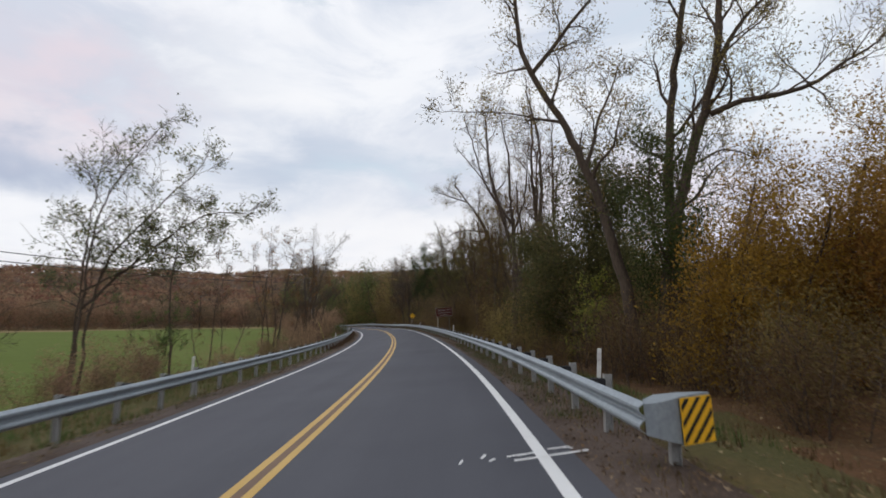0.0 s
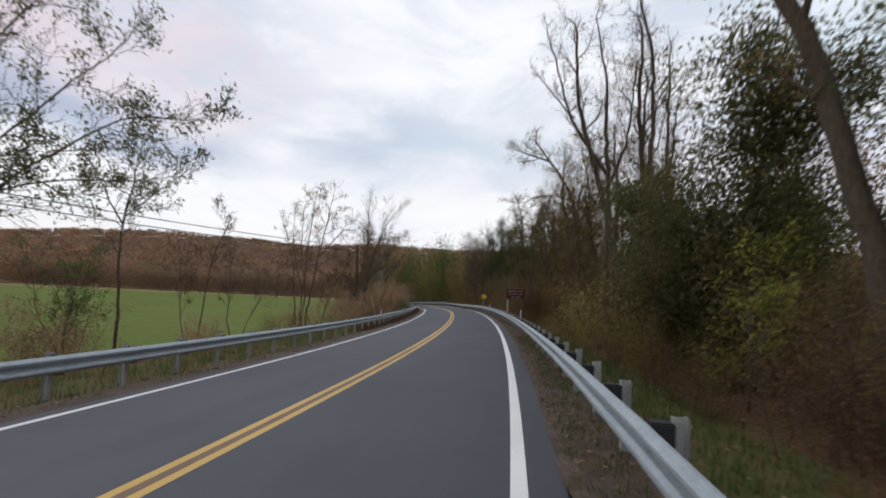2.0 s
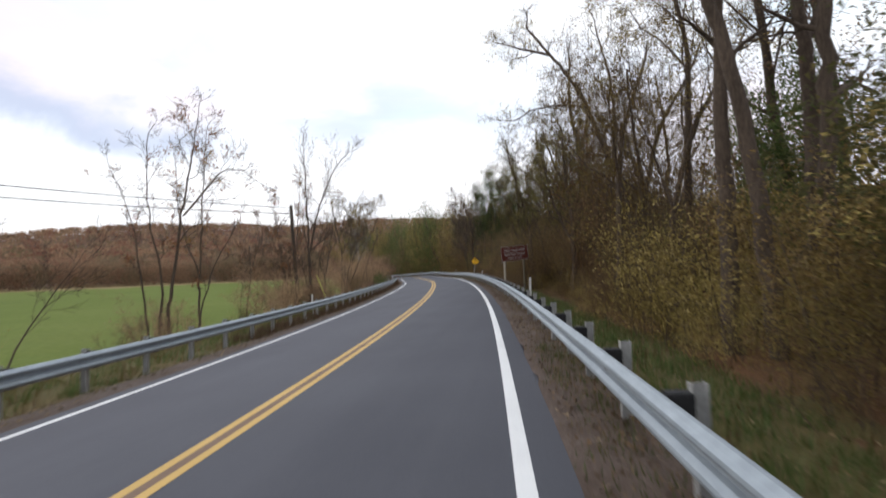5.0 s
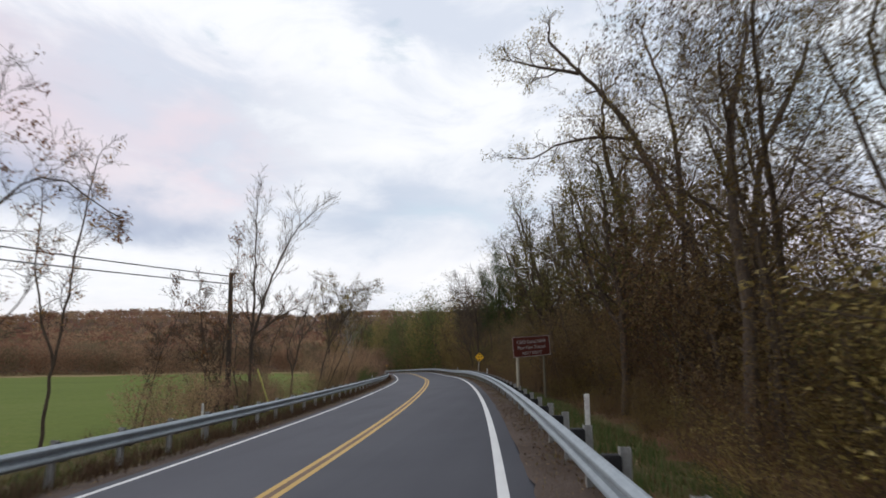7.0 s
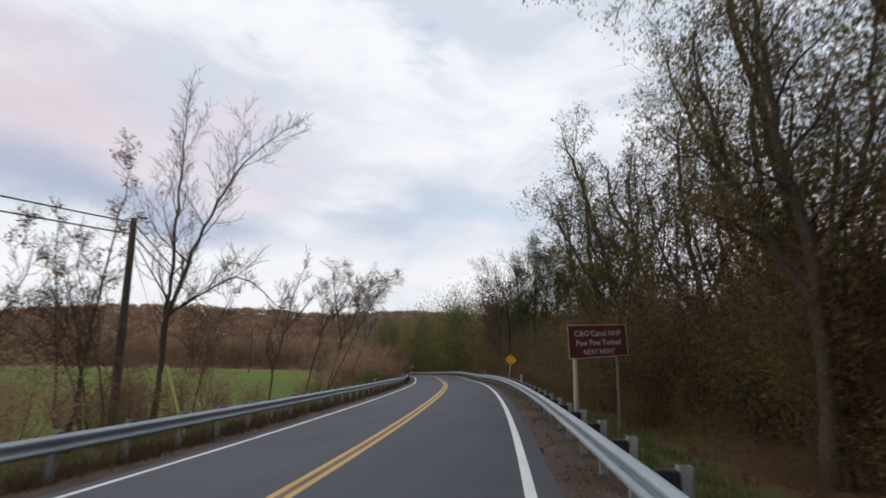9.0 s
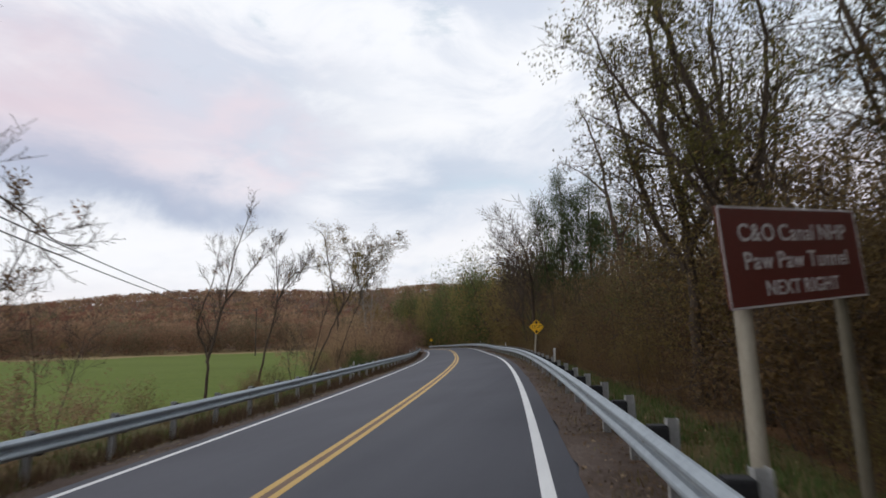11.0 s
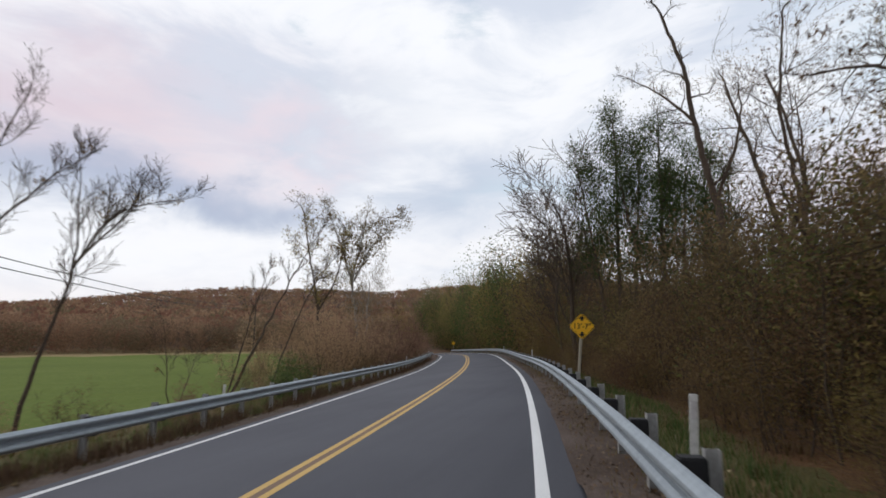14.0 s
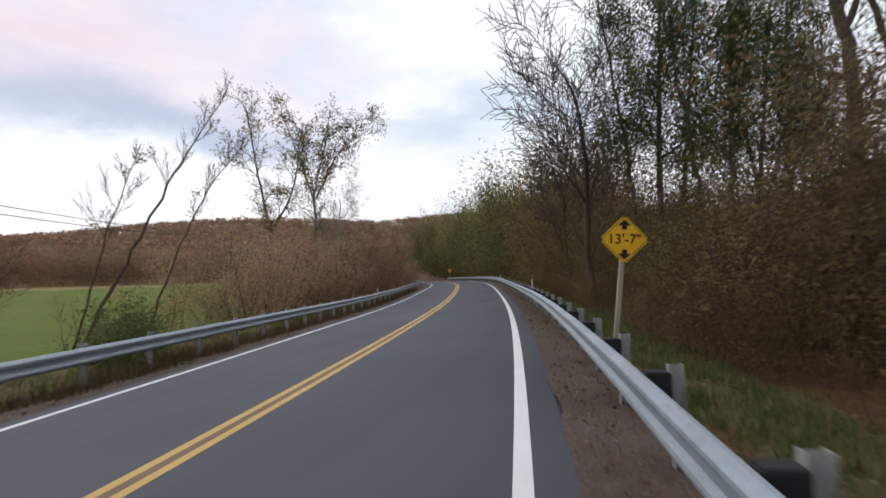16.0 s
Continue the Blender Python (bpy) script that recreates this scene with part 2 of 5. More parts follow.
GUY_YELLOW = surface("yellow_guy_guard", [(0.3, (0.50, 0.46, 0.12)), (0.7, (0.62, 0.57, 0.18))], [(0.3, (0.42, 0.38, 0.10)), (0.7, (0.64, 0.58, 0.2))], 2, 20, 0.5)
BARK = surface("bark", [(0.3, (0.050, 0.036, 0.026)), (0.7, (0.106, 0.078, 0.058))], [(0.3, (0.034, 0.024, 0.018)), (0.7, (0.123, 0.090, 0.066))], 1.5, 12, 0.95, bump=0.9, depth=0.04, stretch=(2, 2, 0.5))
PALE_BARK = surface("pale_bark", [(0.3, (0.16, 0.14, 0.12)), (0.7, (0.34, 0.31, 0.27))], [(0.3, (0.10, 0.085, 0.07)), (0.7, (0.36, 0.33, 0.29))], 1.2, 8, 0.9, bump=0.5, depth=0.02, stretch=(1, 1, 2))
WIRE = surface("wire_jacket", [(0.3, (0.02, 0.02, 0.022)), (0.7, (0.035, 0.035, 0.037))], [(0.3, (0.02, 0.02, 0.02)), (0.7, (0.04, 0.04, 0.04))], 2, 20, 0.6)

BROWN_LEAF = leafage("brown_leaves", [(0.0, (0.130, 0.080, 0.044)), (0.4, (0.172, 0.106, 0.056)), (0.75, (0.196, 0.124, 0.060)), (1.0, (0.225, 0.145, 0.068))], 0.6)
OLIVE_LEAF = leafage("olive_leaves", [(0.0, (0.134, 0.098, 0.040)), (0.45, (0.186, 0.136, 0.050)), (0.8, (0.228, 0.160, 0.055)), (1.0, (0.262, 0.176, 0.060))], 0.5)
GREEN_LEAF = leafage("green_leaves", [(0.0, (0.047, 0.070, 0.020)), (0.5, (0.082, 0.114, 0.034)), (0.85, (0.116, 0.136, 0.041)), (1.0, (0.163, 0.150, 0.050))], 0.45)
DARK_LEAF = leafage("dark_leaves", [(0.0, (0.062, 0.041, 0.014)), (0.5, (0.109, 0.072, 0.022)), (1.0, (0.201, 0.128, 0.035))])
TAN_LEAF = leafage("tan_leaves", [(0.0, (0.179, 0.119, 0.042)), (0.4, (0.261, 0.180, 0.062)), (0.8, (0.306, 0.216, 0.068)), (1.0, (0.414, 0.302, 0.131))], 0.36)
THICKET_LEAF = leafage("thicket_leaves", [(0.0, (0.098, 0.064, 0.035)), (0.5, (0.140, 0.092, 0.047)), (0.85, (0.168, 0.112, 0.053)), (1.0, (0.205, 0.140, 0.064))], 0.55)
IVY_LEAF = leafage("ivy_leaves", [(0.0, (0.066, 0.068, 0.026)), (0.5, (0.102, 0.100, 0.036)), (0.9, (0.138, 0.124, 0.044)), (1.0, (0.19, 0.148, 0.055))], 0.5)
LIME_LEAF = leafage("yellow_green_leaves", [(0.0, (0.110, 0.120, 0.025)), (0.5, (0.185, 0.180, 0.036)), (1.0, (0.290, 0.230, 0.050))], 0.45)
GREY_LEAF = leafage("grey_green_leaves", [(0.0, (0.085, 0.095, 0.045)), (0.5, (0.13, 0.14, 0.07)), (0.9, (0.19, 0.18, 0.09)), (1.0, (0.26, 0.20, 0.08))], 0.4)
CROWN_GREEN = leafage("dark_green_crown_leaves", [(0.0, (0.034, 0.058, 0.018)), (0.5, (0.056, 0.088, 0.026)), (0.9, (0.085, 0.108, 0.034)), (1.0, (0.16, 0.12, 0.04))], 0.35)
DULL_LEAF = leafage("dull_olive_leaves", [(0.0, (0.075, 0.065, 0.024)), (0.5, (0.115, 0.098, 0.034)), (0.9, (0.155, 0.120, 0.040)), (1.0, (0.21, 0.13, 0.045))], 0.32)
GOLD_LEAF = leafage("gold_leaves", [(0.0, (0.170, 0.088, 0.018)), (0.5, (0.285, 0.150, 0.024)), (0.85, (0.370, 0.205, 0.032)), (1.0, (0.210, 0.130, 0.032))], 0.5)
RUST_LEAF = leafage("rust_leaves", [(0.0, (0.120, 0.049, 0.022)), (0.5, (0.210, 0.084, 0.030)), (0.85, (0.255, 0.126, 0.036)), (1.0, (0.165, 0.112, 0.036))])
# distance haze is put into these tints: paler and greyer than the near leaves
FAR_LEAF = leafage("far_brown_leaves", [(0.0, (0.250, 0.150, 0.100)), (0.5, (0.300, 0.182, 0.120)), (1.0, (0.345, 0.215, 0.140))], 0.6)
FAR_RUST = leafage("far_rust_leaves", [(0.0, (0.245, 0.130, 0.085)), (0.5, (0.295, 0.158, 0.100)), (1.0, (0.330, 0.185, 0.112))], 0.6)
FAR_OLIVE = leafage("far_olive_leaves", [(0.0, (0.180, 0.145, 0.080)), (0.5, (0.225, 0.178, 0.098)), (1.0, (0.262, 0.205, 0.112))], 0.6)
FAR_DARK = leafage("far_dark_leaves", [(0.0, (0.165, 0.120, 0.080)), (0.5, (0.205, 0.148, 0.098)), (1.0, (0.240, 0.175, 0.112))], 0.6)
# dead brown stalks, with the shade under the rail put into the colour
SHADED_DEAD_LEAF = leafage("shade_darkened_dead_weeds", [(0.0, (0.045, 0.024, 0.016)), (0.5, (0.075, 0.040, 0.024)), (1.0, (0.12, 0.072, 0.040))], 0.2)
GRASS_LEAF = leafage("grass_blades", [(0.0, (0.045, 0.07, 0.018)), (0.5, (0.075, 0.11, 0.03)), (0.8, (0.12, 0.11, 0.04)), (1.0, (0.20, 0.15, 0.08))])
DRY_LEAF = leafage("dry_stalks", [(0.0, (0.081, 0.050, 0.024)), (0.5, (0.138, 0.085, 0.040)), (0.85, (0.115, 0.100, 0.028)), (1.0, (0.253, 0.180, 0.088))])

# ---- plan of the road ----
BEND_AT = [-40, -10, 10, 30, 50, 70, 90, 110, 130, 400]
BEND = [0.0, -0.00488, 0.00338, 0.00183, 0.0025, 0.00223, 0.00305, 0.00147, 0.00222, 0.00235]
RISE_AT = [-10, 10, 30, 50, 70, 90, 110, 130, 150, 170, 190, 400]
RISE = [0.016, -0.012, -0.201, -0.19, -0.072, -0.013, -0.109, 0.155, 0.124, 0.041, 0.0, 0.0]
STEP = 0.5
SS = np.arange(-40, 330, STEP)
turn = np.cumsum(np.interp(SS, BEND_AT, BEND)) * STEP
I0 = int((0.5 + 40) / STEP)
turn += 0.01445 - turn[I0]
CX, CY = np.cumsum(-np.sin(turn)) * STEP, np.cumsum(np.cos(turn)) * STEP
CX, CY = CX - CX[I0] - 1.295, CY - CY[I0]
CZ = np.interp(SS, RISE_AT, RISE)
CZ = np.convolve(np.pad(CZ, 20, mode="edge"), np.ones(41) / 41, "valid")
# the whole carriageway leans into the bend
TILT = np.array(Matrix.Rotation(radians(-3.5), 3, Vector((-6.54, 76.98, 0)).normalized()))


def heading(s):
    return float(np.interp(s, SS, turn))


def at(s, u, h=0.0):
    """The place s along the road, u to the right of its middle, h over its surface."""
    a = np.interp(s, SS, turn)
    p = np.stack([np.interp(s, SS, CX) + u * np.cos(a), np.interp(s, SS, CY) + u * np.sin(a), np.interp(s, SS, CZ) + h + 0 * u], -1)
    return p @ TILT.T


def along(x, y):
    """s and u of places on the ground."""
    x, y = np.atleast_1d(x).astype(float), np.atleast_1d(y).astype(float)
    c = at(SS, 0 * SS)
    s, u = np.zeros(len(x)), np.zeros(len(x))
    for i in range(0, len(x), 2000):
        d2 = (x[i : i + 2000, None] - c[None, ::2, 0]) ** 2 + (y[i : i + 2000, None] - c[None, ::2, 1]) ** 2
        j = d2.argmin(1) * 2
        a = turn[j]
        dx, dy = x[i : i + 2000] - c[j, 0], y[i : i + 2000] - c[j, 1]
        s[i : i + 2000] = SS[j] - dx * np.sin(a) + dy * np.cos(a)
        u[i : i + 2000] = dx * np.cos(a) + dy * np.sin(a)
    return s, u


def smooth(v, a, b):
    q = np.clip((v - a) / (b - a), 0, 1)
    return q * q * (3 - 2 * q)


def waves(x, y):
    return np.sin(x * 0.9 + 1.3 * np.sin(y * 0.37)) * np.sin(y * 0.7 + 1.1 * np.sin(x * 0.31)) + 0.5 * np.sin(x * 2.3 + y * 1.7)


def ground_z(x, y):
    x, y = np.atleast_1d(x).astype(float), np.atleast_1d(y).astype(float)
    s, u = along(x, y)
    sc = np.clip(s, -39, 320)
    road = at(sc, 0 * sc)[:, 2]
    plane = road + 0.061 * np.clip(u, -6, 6)
    left = smooth(-u, 5.2, 13.0)
    right = smooth(u, 4.9, 7.0)
    z = plane - 0.07 - 0.05 * smooth(np.abs(u), 4.0, 4.8)
    z = z * (1 - left) + (-1.5) * left
    z = z - 0.35 * right + 2.6 * smooth(u, 9, 45)
    z = z + 0.05 * waves(x, y) * smooth(np.abs(u), 4.6, 7.0)
    far = np.hypot(x + 20, y - 60)
    az = np.arctan2(-x, y - 20)
    crest = 48.5 - 8 * smooth(az, 0.55, 1.0) - 19 * smooth(az, 0.66, 0.92) + 3.0 * np.sin(az * 9) + 2.0 * np.sin(az * 23 + 1)
    hill = crest * smooth(far, 330, 700) + 12 * smooth(far, 150, 330)
    return z + hill


def mesh_of(name, verts, faces, materials, slots=None, shade=False):
    me = bpy.data.meshes.new(name)
    me.from_pydata([tuple(v) for v in verts], [], [tuple(f) for f in faces])
    for m in materials:
        me.materials.append(m)
    if slots is not None:
        me.polygons.foreach_set("material_index", np.asarray(slots, dtype=np.int32))
    if shade:
        me.polygons.foreach_set("use_smooth", np.ones(len(me.polygons), dtype=bool))
    me.update()
    return me


def part(name, me, parent, label="", m=None):
    ob = new(name, me)
    ob.parent = parent
    if m is not None:
        ob.matrix_basis = m
    return tagged(ob, label=label)


def from_bm(name, bm, material):
    me = bpy.data.meshes.new(name)
    bmesh.ops.recalc_face_normals(bm, faces=bm.faces)
    bm.to_mesh(me)
    bm.free()
    me.materials.append(material)
    return me


def box_bm(sx, sy, sz, bevel=0.0, centre=(0, 0, 0)):
    bm = bmesh.new()
    bmesh.ops.create_cube(bm, size=1, matrix=Matrix.Translation(centre) @ Matrix.Diagonal((sx, sy, sz, 1)))
    if bevel:
        bmesh.ops.bevel(bm, geom=bm.edges[:], offset=bevel, segments=2, affect="EDGES")
    return bm


def stand(s, u, h=0.0, extra=0.0):
    """An upright pose beside the road, turned with it."""
    p = at(s, u, h)
    return Matrix.Translation(p) @ Matrix.Rotation(heading(s) + extra, 4, "Z")


# ---- ground ----


def ground_lines(lo, hi, step, out_lo, out_hi):
    mid = list(np.arange(lo, hi, step))
    g, v = [], hi
    d = step
    while v < out_hi:
        g.append(v)
        d *= 1.16
        v += d
    b, v, d = [], lo, step
    while v > out_lo:
        d *= 1.16
        v -= d
        b.append(v)
    return np.array(b[::-1] + mid + g)


gx, gy = ground_lines(-48, 22, 0.8, -1700, 1700), ground_lines(-12, 165, 1.0, -1500, 1800)
GX, GY = np.meshgrid(gx, gy)
gs, gu = along(GX.ravel(), GY.ravel())
gz = ground_z(GX.ravel(), GY.ravel())
nx, ny = len(gx), len(gy)
quads = np.array([[j * nx + i, j * nx + i + 1, (j + 1) * nx + i + 1, (j + 1) * nx + i] for j in range(ny - 1) for i in range(nx - 1)])
fu, fx, fy = gu[quads].mean(1), GX.ravel()[quads].mean(1), GY.ravel()[quads].mean(1)
ragged = fu + 0.5 * waves(fx, fy)
slot = np.where(ragged < -12.5, 2, np.where(ragged < 0, 1, 0))
slot = np.where((fu > 4.9) & (ragged < 7.2) & (fu < 8.0), 1, slot)
reach = np.hypot(fx + 20, fy - 60)
slot = np.where((reach > 126 + 3 * waves(fx * 0.1, fy * 0.1)) & (fu < -14), 4, slot)
slot = np.where(reach > 175, 3, slot)
ground_mesh = mesh_of("ground", np.stack([GX.ravel(), GY.ravel(), gz], -1), quads, [LITTER, WEEDS, FIELD, HILL, STUBBLE], slot, True)
tagged(new("ground", ground_mesh), "grass field, weedy verge and leaf litter running up to wooded hills", "ground", kind="structure")


def strip(name, s0, s1, us, hs, material, step=1.5, wobble=0.0):
    """A band along the road through the cross-section us, hs."""
    n = int((s1 - s0) / step) + 1
    sv = np.linspace(s0, s1, n)
    rows = []
    for k, (u, h) in enumerate(zip(us, hs)):
        uu = np.full(n, float(u))
        if wobble and k in (0, len(us) - 1):
            uu = uu + wobble * (np.sin(sv * 1.9 + k) * 0.5 + np.sin(sv * 0.63 + 2 * k) * 0.5 + np.sin(sv * 4.7) * 0.3)
        rows.append(at(sv, uu, h))
    v = np.stack(rows, 1).reshape(-1, 3)
    w = len(us)
    f = [(j * w + i, j * w + i + 1, (j + 1) * w + i + 1, (j + 1) * w + i) for j in range(n - 1) for i in range(w - 1)]
    return mesh_of(name, v, f, [material], None, True)


LANE = 3.27
road = new("road", strip("road", -38, 300, [-3.75, -3.62, 0, 3.64, 3.77], [-0.10, 0, 0.0, 0, -0.10], ASPHALT, 1.0, 0.05))
tagged(road, "worn grey asphalt two-lane road leaning into a long bend", "road", kind="structure")
for name, u0, u1, mtl, lab in (
    ("edge_line", LANE - 0.075, LANE + 0.075, WHITE_PAINT, "worn white edge line"),
    ("edge_line", -LANE - 0.07, -LANE + 0.07, WHITE_PAINT, "worn white edge line"),
    ("centre_line", -0.18, -0.062, YELLOW_PAINT, "yellow line of the double centre marking"),
    ("centre_line", 0.062, 0.18, YELLOW_PAINT, "yellow line of the double centre marking"),
    ("centre_seam", -0.062, 0.062, BROWN_SEAL, "dark worn strip between the yellow lines"),
):
    h = 0.004 if name != "centre_seam" else 0.003
    part(name, strip(name, -38, 300, [u0, u1], [h, h], mtl, 1.0), road, lab)
verge_r = new("shoulder_east", strip("shoulder_east", -38, 300, [3.62, 4.1, 4.7, 5.3], [-0.012, -0.035, -0.08, -0.22], GRAVEL, 0.5, 0.10))
tagged(verge_r, "stony dirt shoulder strewn with brown leaves", "shoulder", kind="structure")
verge_l = new("shoulder_west", strip("shoulder_west", -38, 300, [-5.3, -4.7, -4.1, -3.60], [-0.22, -0.08, -0.035, -0.012], GRAVEL, 0.5, 0.10))
tagged(verge_l, "stony dirt shoulder strewn with brown leaves", "shoulder", kind="structure")

# ---- guardrails ----
RAIL_H = 0.67


def beam_mesh():
    """One four-metre length of W-shaped steel beam; x towards the road."""
    prof = [(0.0, 0.155), (0.02, 0.152), (0.045, 0.128), (0.075, 0.108), (0.080, 0.085), (0.072, 0.062), (0.035, 0.030), (0.004, 0.018), (0.0, 0.0)]
    prof = prof + [(x, -z) for x, z in prof[-2::-1]]
    inner = [(x - 0.006, z) for x, z in prof[::-1]]
    ring = prof + inner
    v, f, n = [], [], len(ring)
    L = 3.81 / 2 + 0.03
    for y, sx in ((-L, 0.004), (L, 0.0)):
        v += [(x + sx, y, z) for x, z in ring]
    f = [(i, (i + 1) % n, n + (i + 1) % n, n + i) for i in range(n)]
    k = len(prof)
    for o in (0, n):
        f += [(o + i, o + i + 1, o + n - 2 - i, o + n - 1 - i) for i in range(k - 1)]
    return mesh_of("rail_beam", v, f, [ZINC])


def post_mesh():
    """A steel post of I section."""
    bm = bmesh.new()
    for c, d in (((-0.05, 0, -0.5), (0.008, 0.09, 1.16)), ((0.05, 0, -0.5), (0.008, 0.09, 1.16)), ((0, 0, -0.5), (0.095, 0.008, 1.16))):
        bmesh.ops.create_cube(bm, size=1, matrix=Matrix.Translation(c) @ Matrix.Diagonal((*d, 1)))
    return from_bm("post", bm, DULL_ZINC)


BEAM, POST = beam_mesh(), post_mesh()
BLOCK = from_bm("spacer", box_bm(0.19, 0.15, 0.34, 0.012), RUBBER)
bolt_bm = bmesh.new()
bmesh.ops.create_cone(bolt_bm, cap_ends=True, segments=8, radius1=0.018, radius2=0.014, depth=0.02, matrix=Matrix.Rotation(radians(90), 4, "Y"))
BOLT = from_bm("bolt", bolt_bm, DULL_ZINC)


def guardrail(name, side, u_face, s0, s1, label, places, height):
    rail = tagged(new(name), label, "guardrail", "roadside guardrails")
    n = int((s1 - s0) / 3.797)
    flip = Matrix.Rotation(0 if side < 0 else math.pi, 4, "Z")
    for i in range(n):
        s = s0 + (i + 0.5) * 3.797
        a, b = Vector(at(s - 1.8985, u_face, height - 0.155)), Vector(at(s + 1.8985, u_face, height - 0.155))
        m = Matrix.Translation((a + b) / 2) @ (b - a).to_track_quat("Y", "Z").to_matrix().to_4x4() @ flip
        part("beam", BEAM, rail, "", m)
        if s < 120:
            part("bolt", BOLT, rail, "", m @ Matrix.Translation((0.012, -1.905 + 0.03, 0)))
    rng = random.Random(5)
    for s in places:
        if s > s1 - 0.3:
            continue
        lean = pose(0, 0, 0, rng.uniform(-1.5, 1.5), rng.uniform(-2, 2), rng.uniform(-3, 3))
        base = stand(s, u_face + side * 0.255, height) @ lean
        part("post", POST, rail, "weathered steel post", base @ Matrix.Translation((0, 0, rng.uniform(-0.035, -0.02))))
        part("spacer", BLOCK, rail, "black plastic spacer block", stand(s, u_face + side * 0.105, height - 0.165 + rng.uniform(-0.01, 0.012)))
    return rail


# the posts stand a little unevenly
EAST_POSTS = np.interp(np.arange(109), [0, 5, 20, 29, 38, 108], [7.95, 17.45, 46.15, 62.65, 79.55, 212.5])
WEST_POSTS = np.arange(-33.4, 213, 1.8985)
guardrail("guardrail", 1, 4.22, 5.94, 213.0, "galvanised steel guardrail with W beam on steel posts", EAST_POSTS, RAIL_H)
guardrail("guardrail", -1, -4.55, -34.0, 213.0, "galvanised steel guardrail with W beam along the field", WEST_POSTS, 0.71)

# ---- rail end, markers, signs ----


def rail_terminal():
    """The flared steel end of the guardrail with its striped face."""
    t = tagged(new("rail_terminal"), "galvanised guardrail end terminal with yellow and black striped face", "guardrail end")
    # the skin: from the beam's end round to the face, top plate and bottom plate
    plan = [(5.99, 4.23), (5.97, 4.35), (5.99, 4.46), (6.03, 4.56), (6.10, 4.64)]
    back = [(6.20, 4.30), (6.42, 4.50), (6.42, 4.76), (6.33, 4.96), (6.225, 5.03)]
    v, f = [], []
    for k, ((s, u), (s2, u2)) in enumerate(zip(plan, back)):
        q = k / 4
        a, b = 0.33 - 0.15 * q, 0.645 + 0.03 * q
        v += [at(s, u, a), at(s, u, b), at(s2, u2, b + 0.01), at(s2, u2, a)]
    for k in range(4):
        o = 4 * k
        for i in range(4):
            f.append((o + i, o + (i + 1) % 4, o + 4 + (i + 1) % 4, o + 4 + i))
    f += [(16, 17, 18, 19), (3, 2, 1, 0)]
    part("head", mesh_of("head", v, f, [ZINC]), t)
    # the striped sheet, 4 mm in front of the head
    e = [Vector(at(s, u, h)) for s, u, h in ((6.085, 4.64, 0.18), (6.21, 5.03, 0.18), (6.21, 5.03, 0.66), (6.085, 4.64, 0.66))]
    right, up = (e[1] - e[0]), (e[3] - e[0])
    out = up.cross(right).normalized() * -1
    if out.y > 0:
        out = -out
    me = mesh_of("face", [p + out * d for d in (0.004, 0.012) for p in e], [(0, 1, 2, 3), (4, 5, 6, 7), (0, 1, 5, 4), (1, 2, 6, 5), (2, 3, 7, 6), (3, 0, 4, 7)], [SIGN_YELLOW])
    face = part("striped_face", me, t, "yellow reflective sheet")
    base = e[0] + out * 0.016
    for i in range(-2, 6):
        # stripes fall from upper right to lower left, cut to the sheet
        pts = []
        c0, c1 = i * 0.36, i * 0.36 + 0.15
        poly = [(c0 - 0.50, 0.0), (c1 - 0.50, 0.0), (c1 + 0.54, 1.0), (c0 + 0.54, 1.0)]
        poly = clip_unit(poly)
        if len(poly) < 3:
            continue
        pts = [base + right * x + up * y for x, y in poly]
        part("stripe", mesh_of("stripe", pts, [tuple(range(len(pts)))], [BLACK]), face, "black stripe")
    for s, u in ((6.32, 4.66),):
        part("post", POST, t, "weathered steel post", stand(s, u, 0.50))
    return t


def clip_unit(poly):
    """Cuts a polygon to the unit square."""
    for axis, lim, sign in ((0, 0.02, 1), (0, 0.98, -1), (1, 0.02, 1), (1, 0.98, -1)):
        out = []
        for i, p in enumerate(poly):
            q = poly[(i + 1) % len(poly)]
            a, b = sign * (p[axis] - lim), sign * (q[axis] - lim)
            if a >= 0:
                out.append(p)
            if a * b < 0:
                k = a / (a - b)
                out.append((p[0] + k * (q[0] - p[0]), p[1] + k * (q[1] - p[1])))
        poly = out
        if not poly:
            return []
    return poly


rail_terminal()


def delineator_mesh():
    bm = bmesh.new()
    for i in range(2):
        bmesh.ops.create_cube(bm, size=1, matrix=Matrix.Translation((0, 0.012 * i, 0.86)) @ Matrix.Diagonal((0.075 - 0.014 * i, 0.012, 0.68, 1)))
    bmesh.ops.bevel(bm, geom=bm.edges[:], offset=0.003, segments=1, affect="EDGES")
    return from_bm("blade", bm, CREAM)


BLADE = delineator_mesh()
STAKE = from_bm("stake", box_bm(0.045, 0.014, 1.0, 0.003, (0, 0.022, 0.35)), DULL_ZINC)
REFLECT = from_bm("reflector", box_bm(0.055, 0.006, 0.16, 0.002), SIGN_WHITE)


def delineator(s, u, top, lean):
    d = tagged(new("delineator_post"), "slim white plastic marker post behind the guardrail", "marker post", "white marker posts")
    d.matrix_basis = stand(s, u, top - 1.2) @ pose(0, 0, 0, lean * 0.4, lean, 0)
    part("blade", BLADE, d)
    part("stake", STAKE, d, "thin grey steel stake")
    part("reflector", REFLECT, d, "pale reflector strip", Matrix.Translation((0, -0.012, 1.06)))


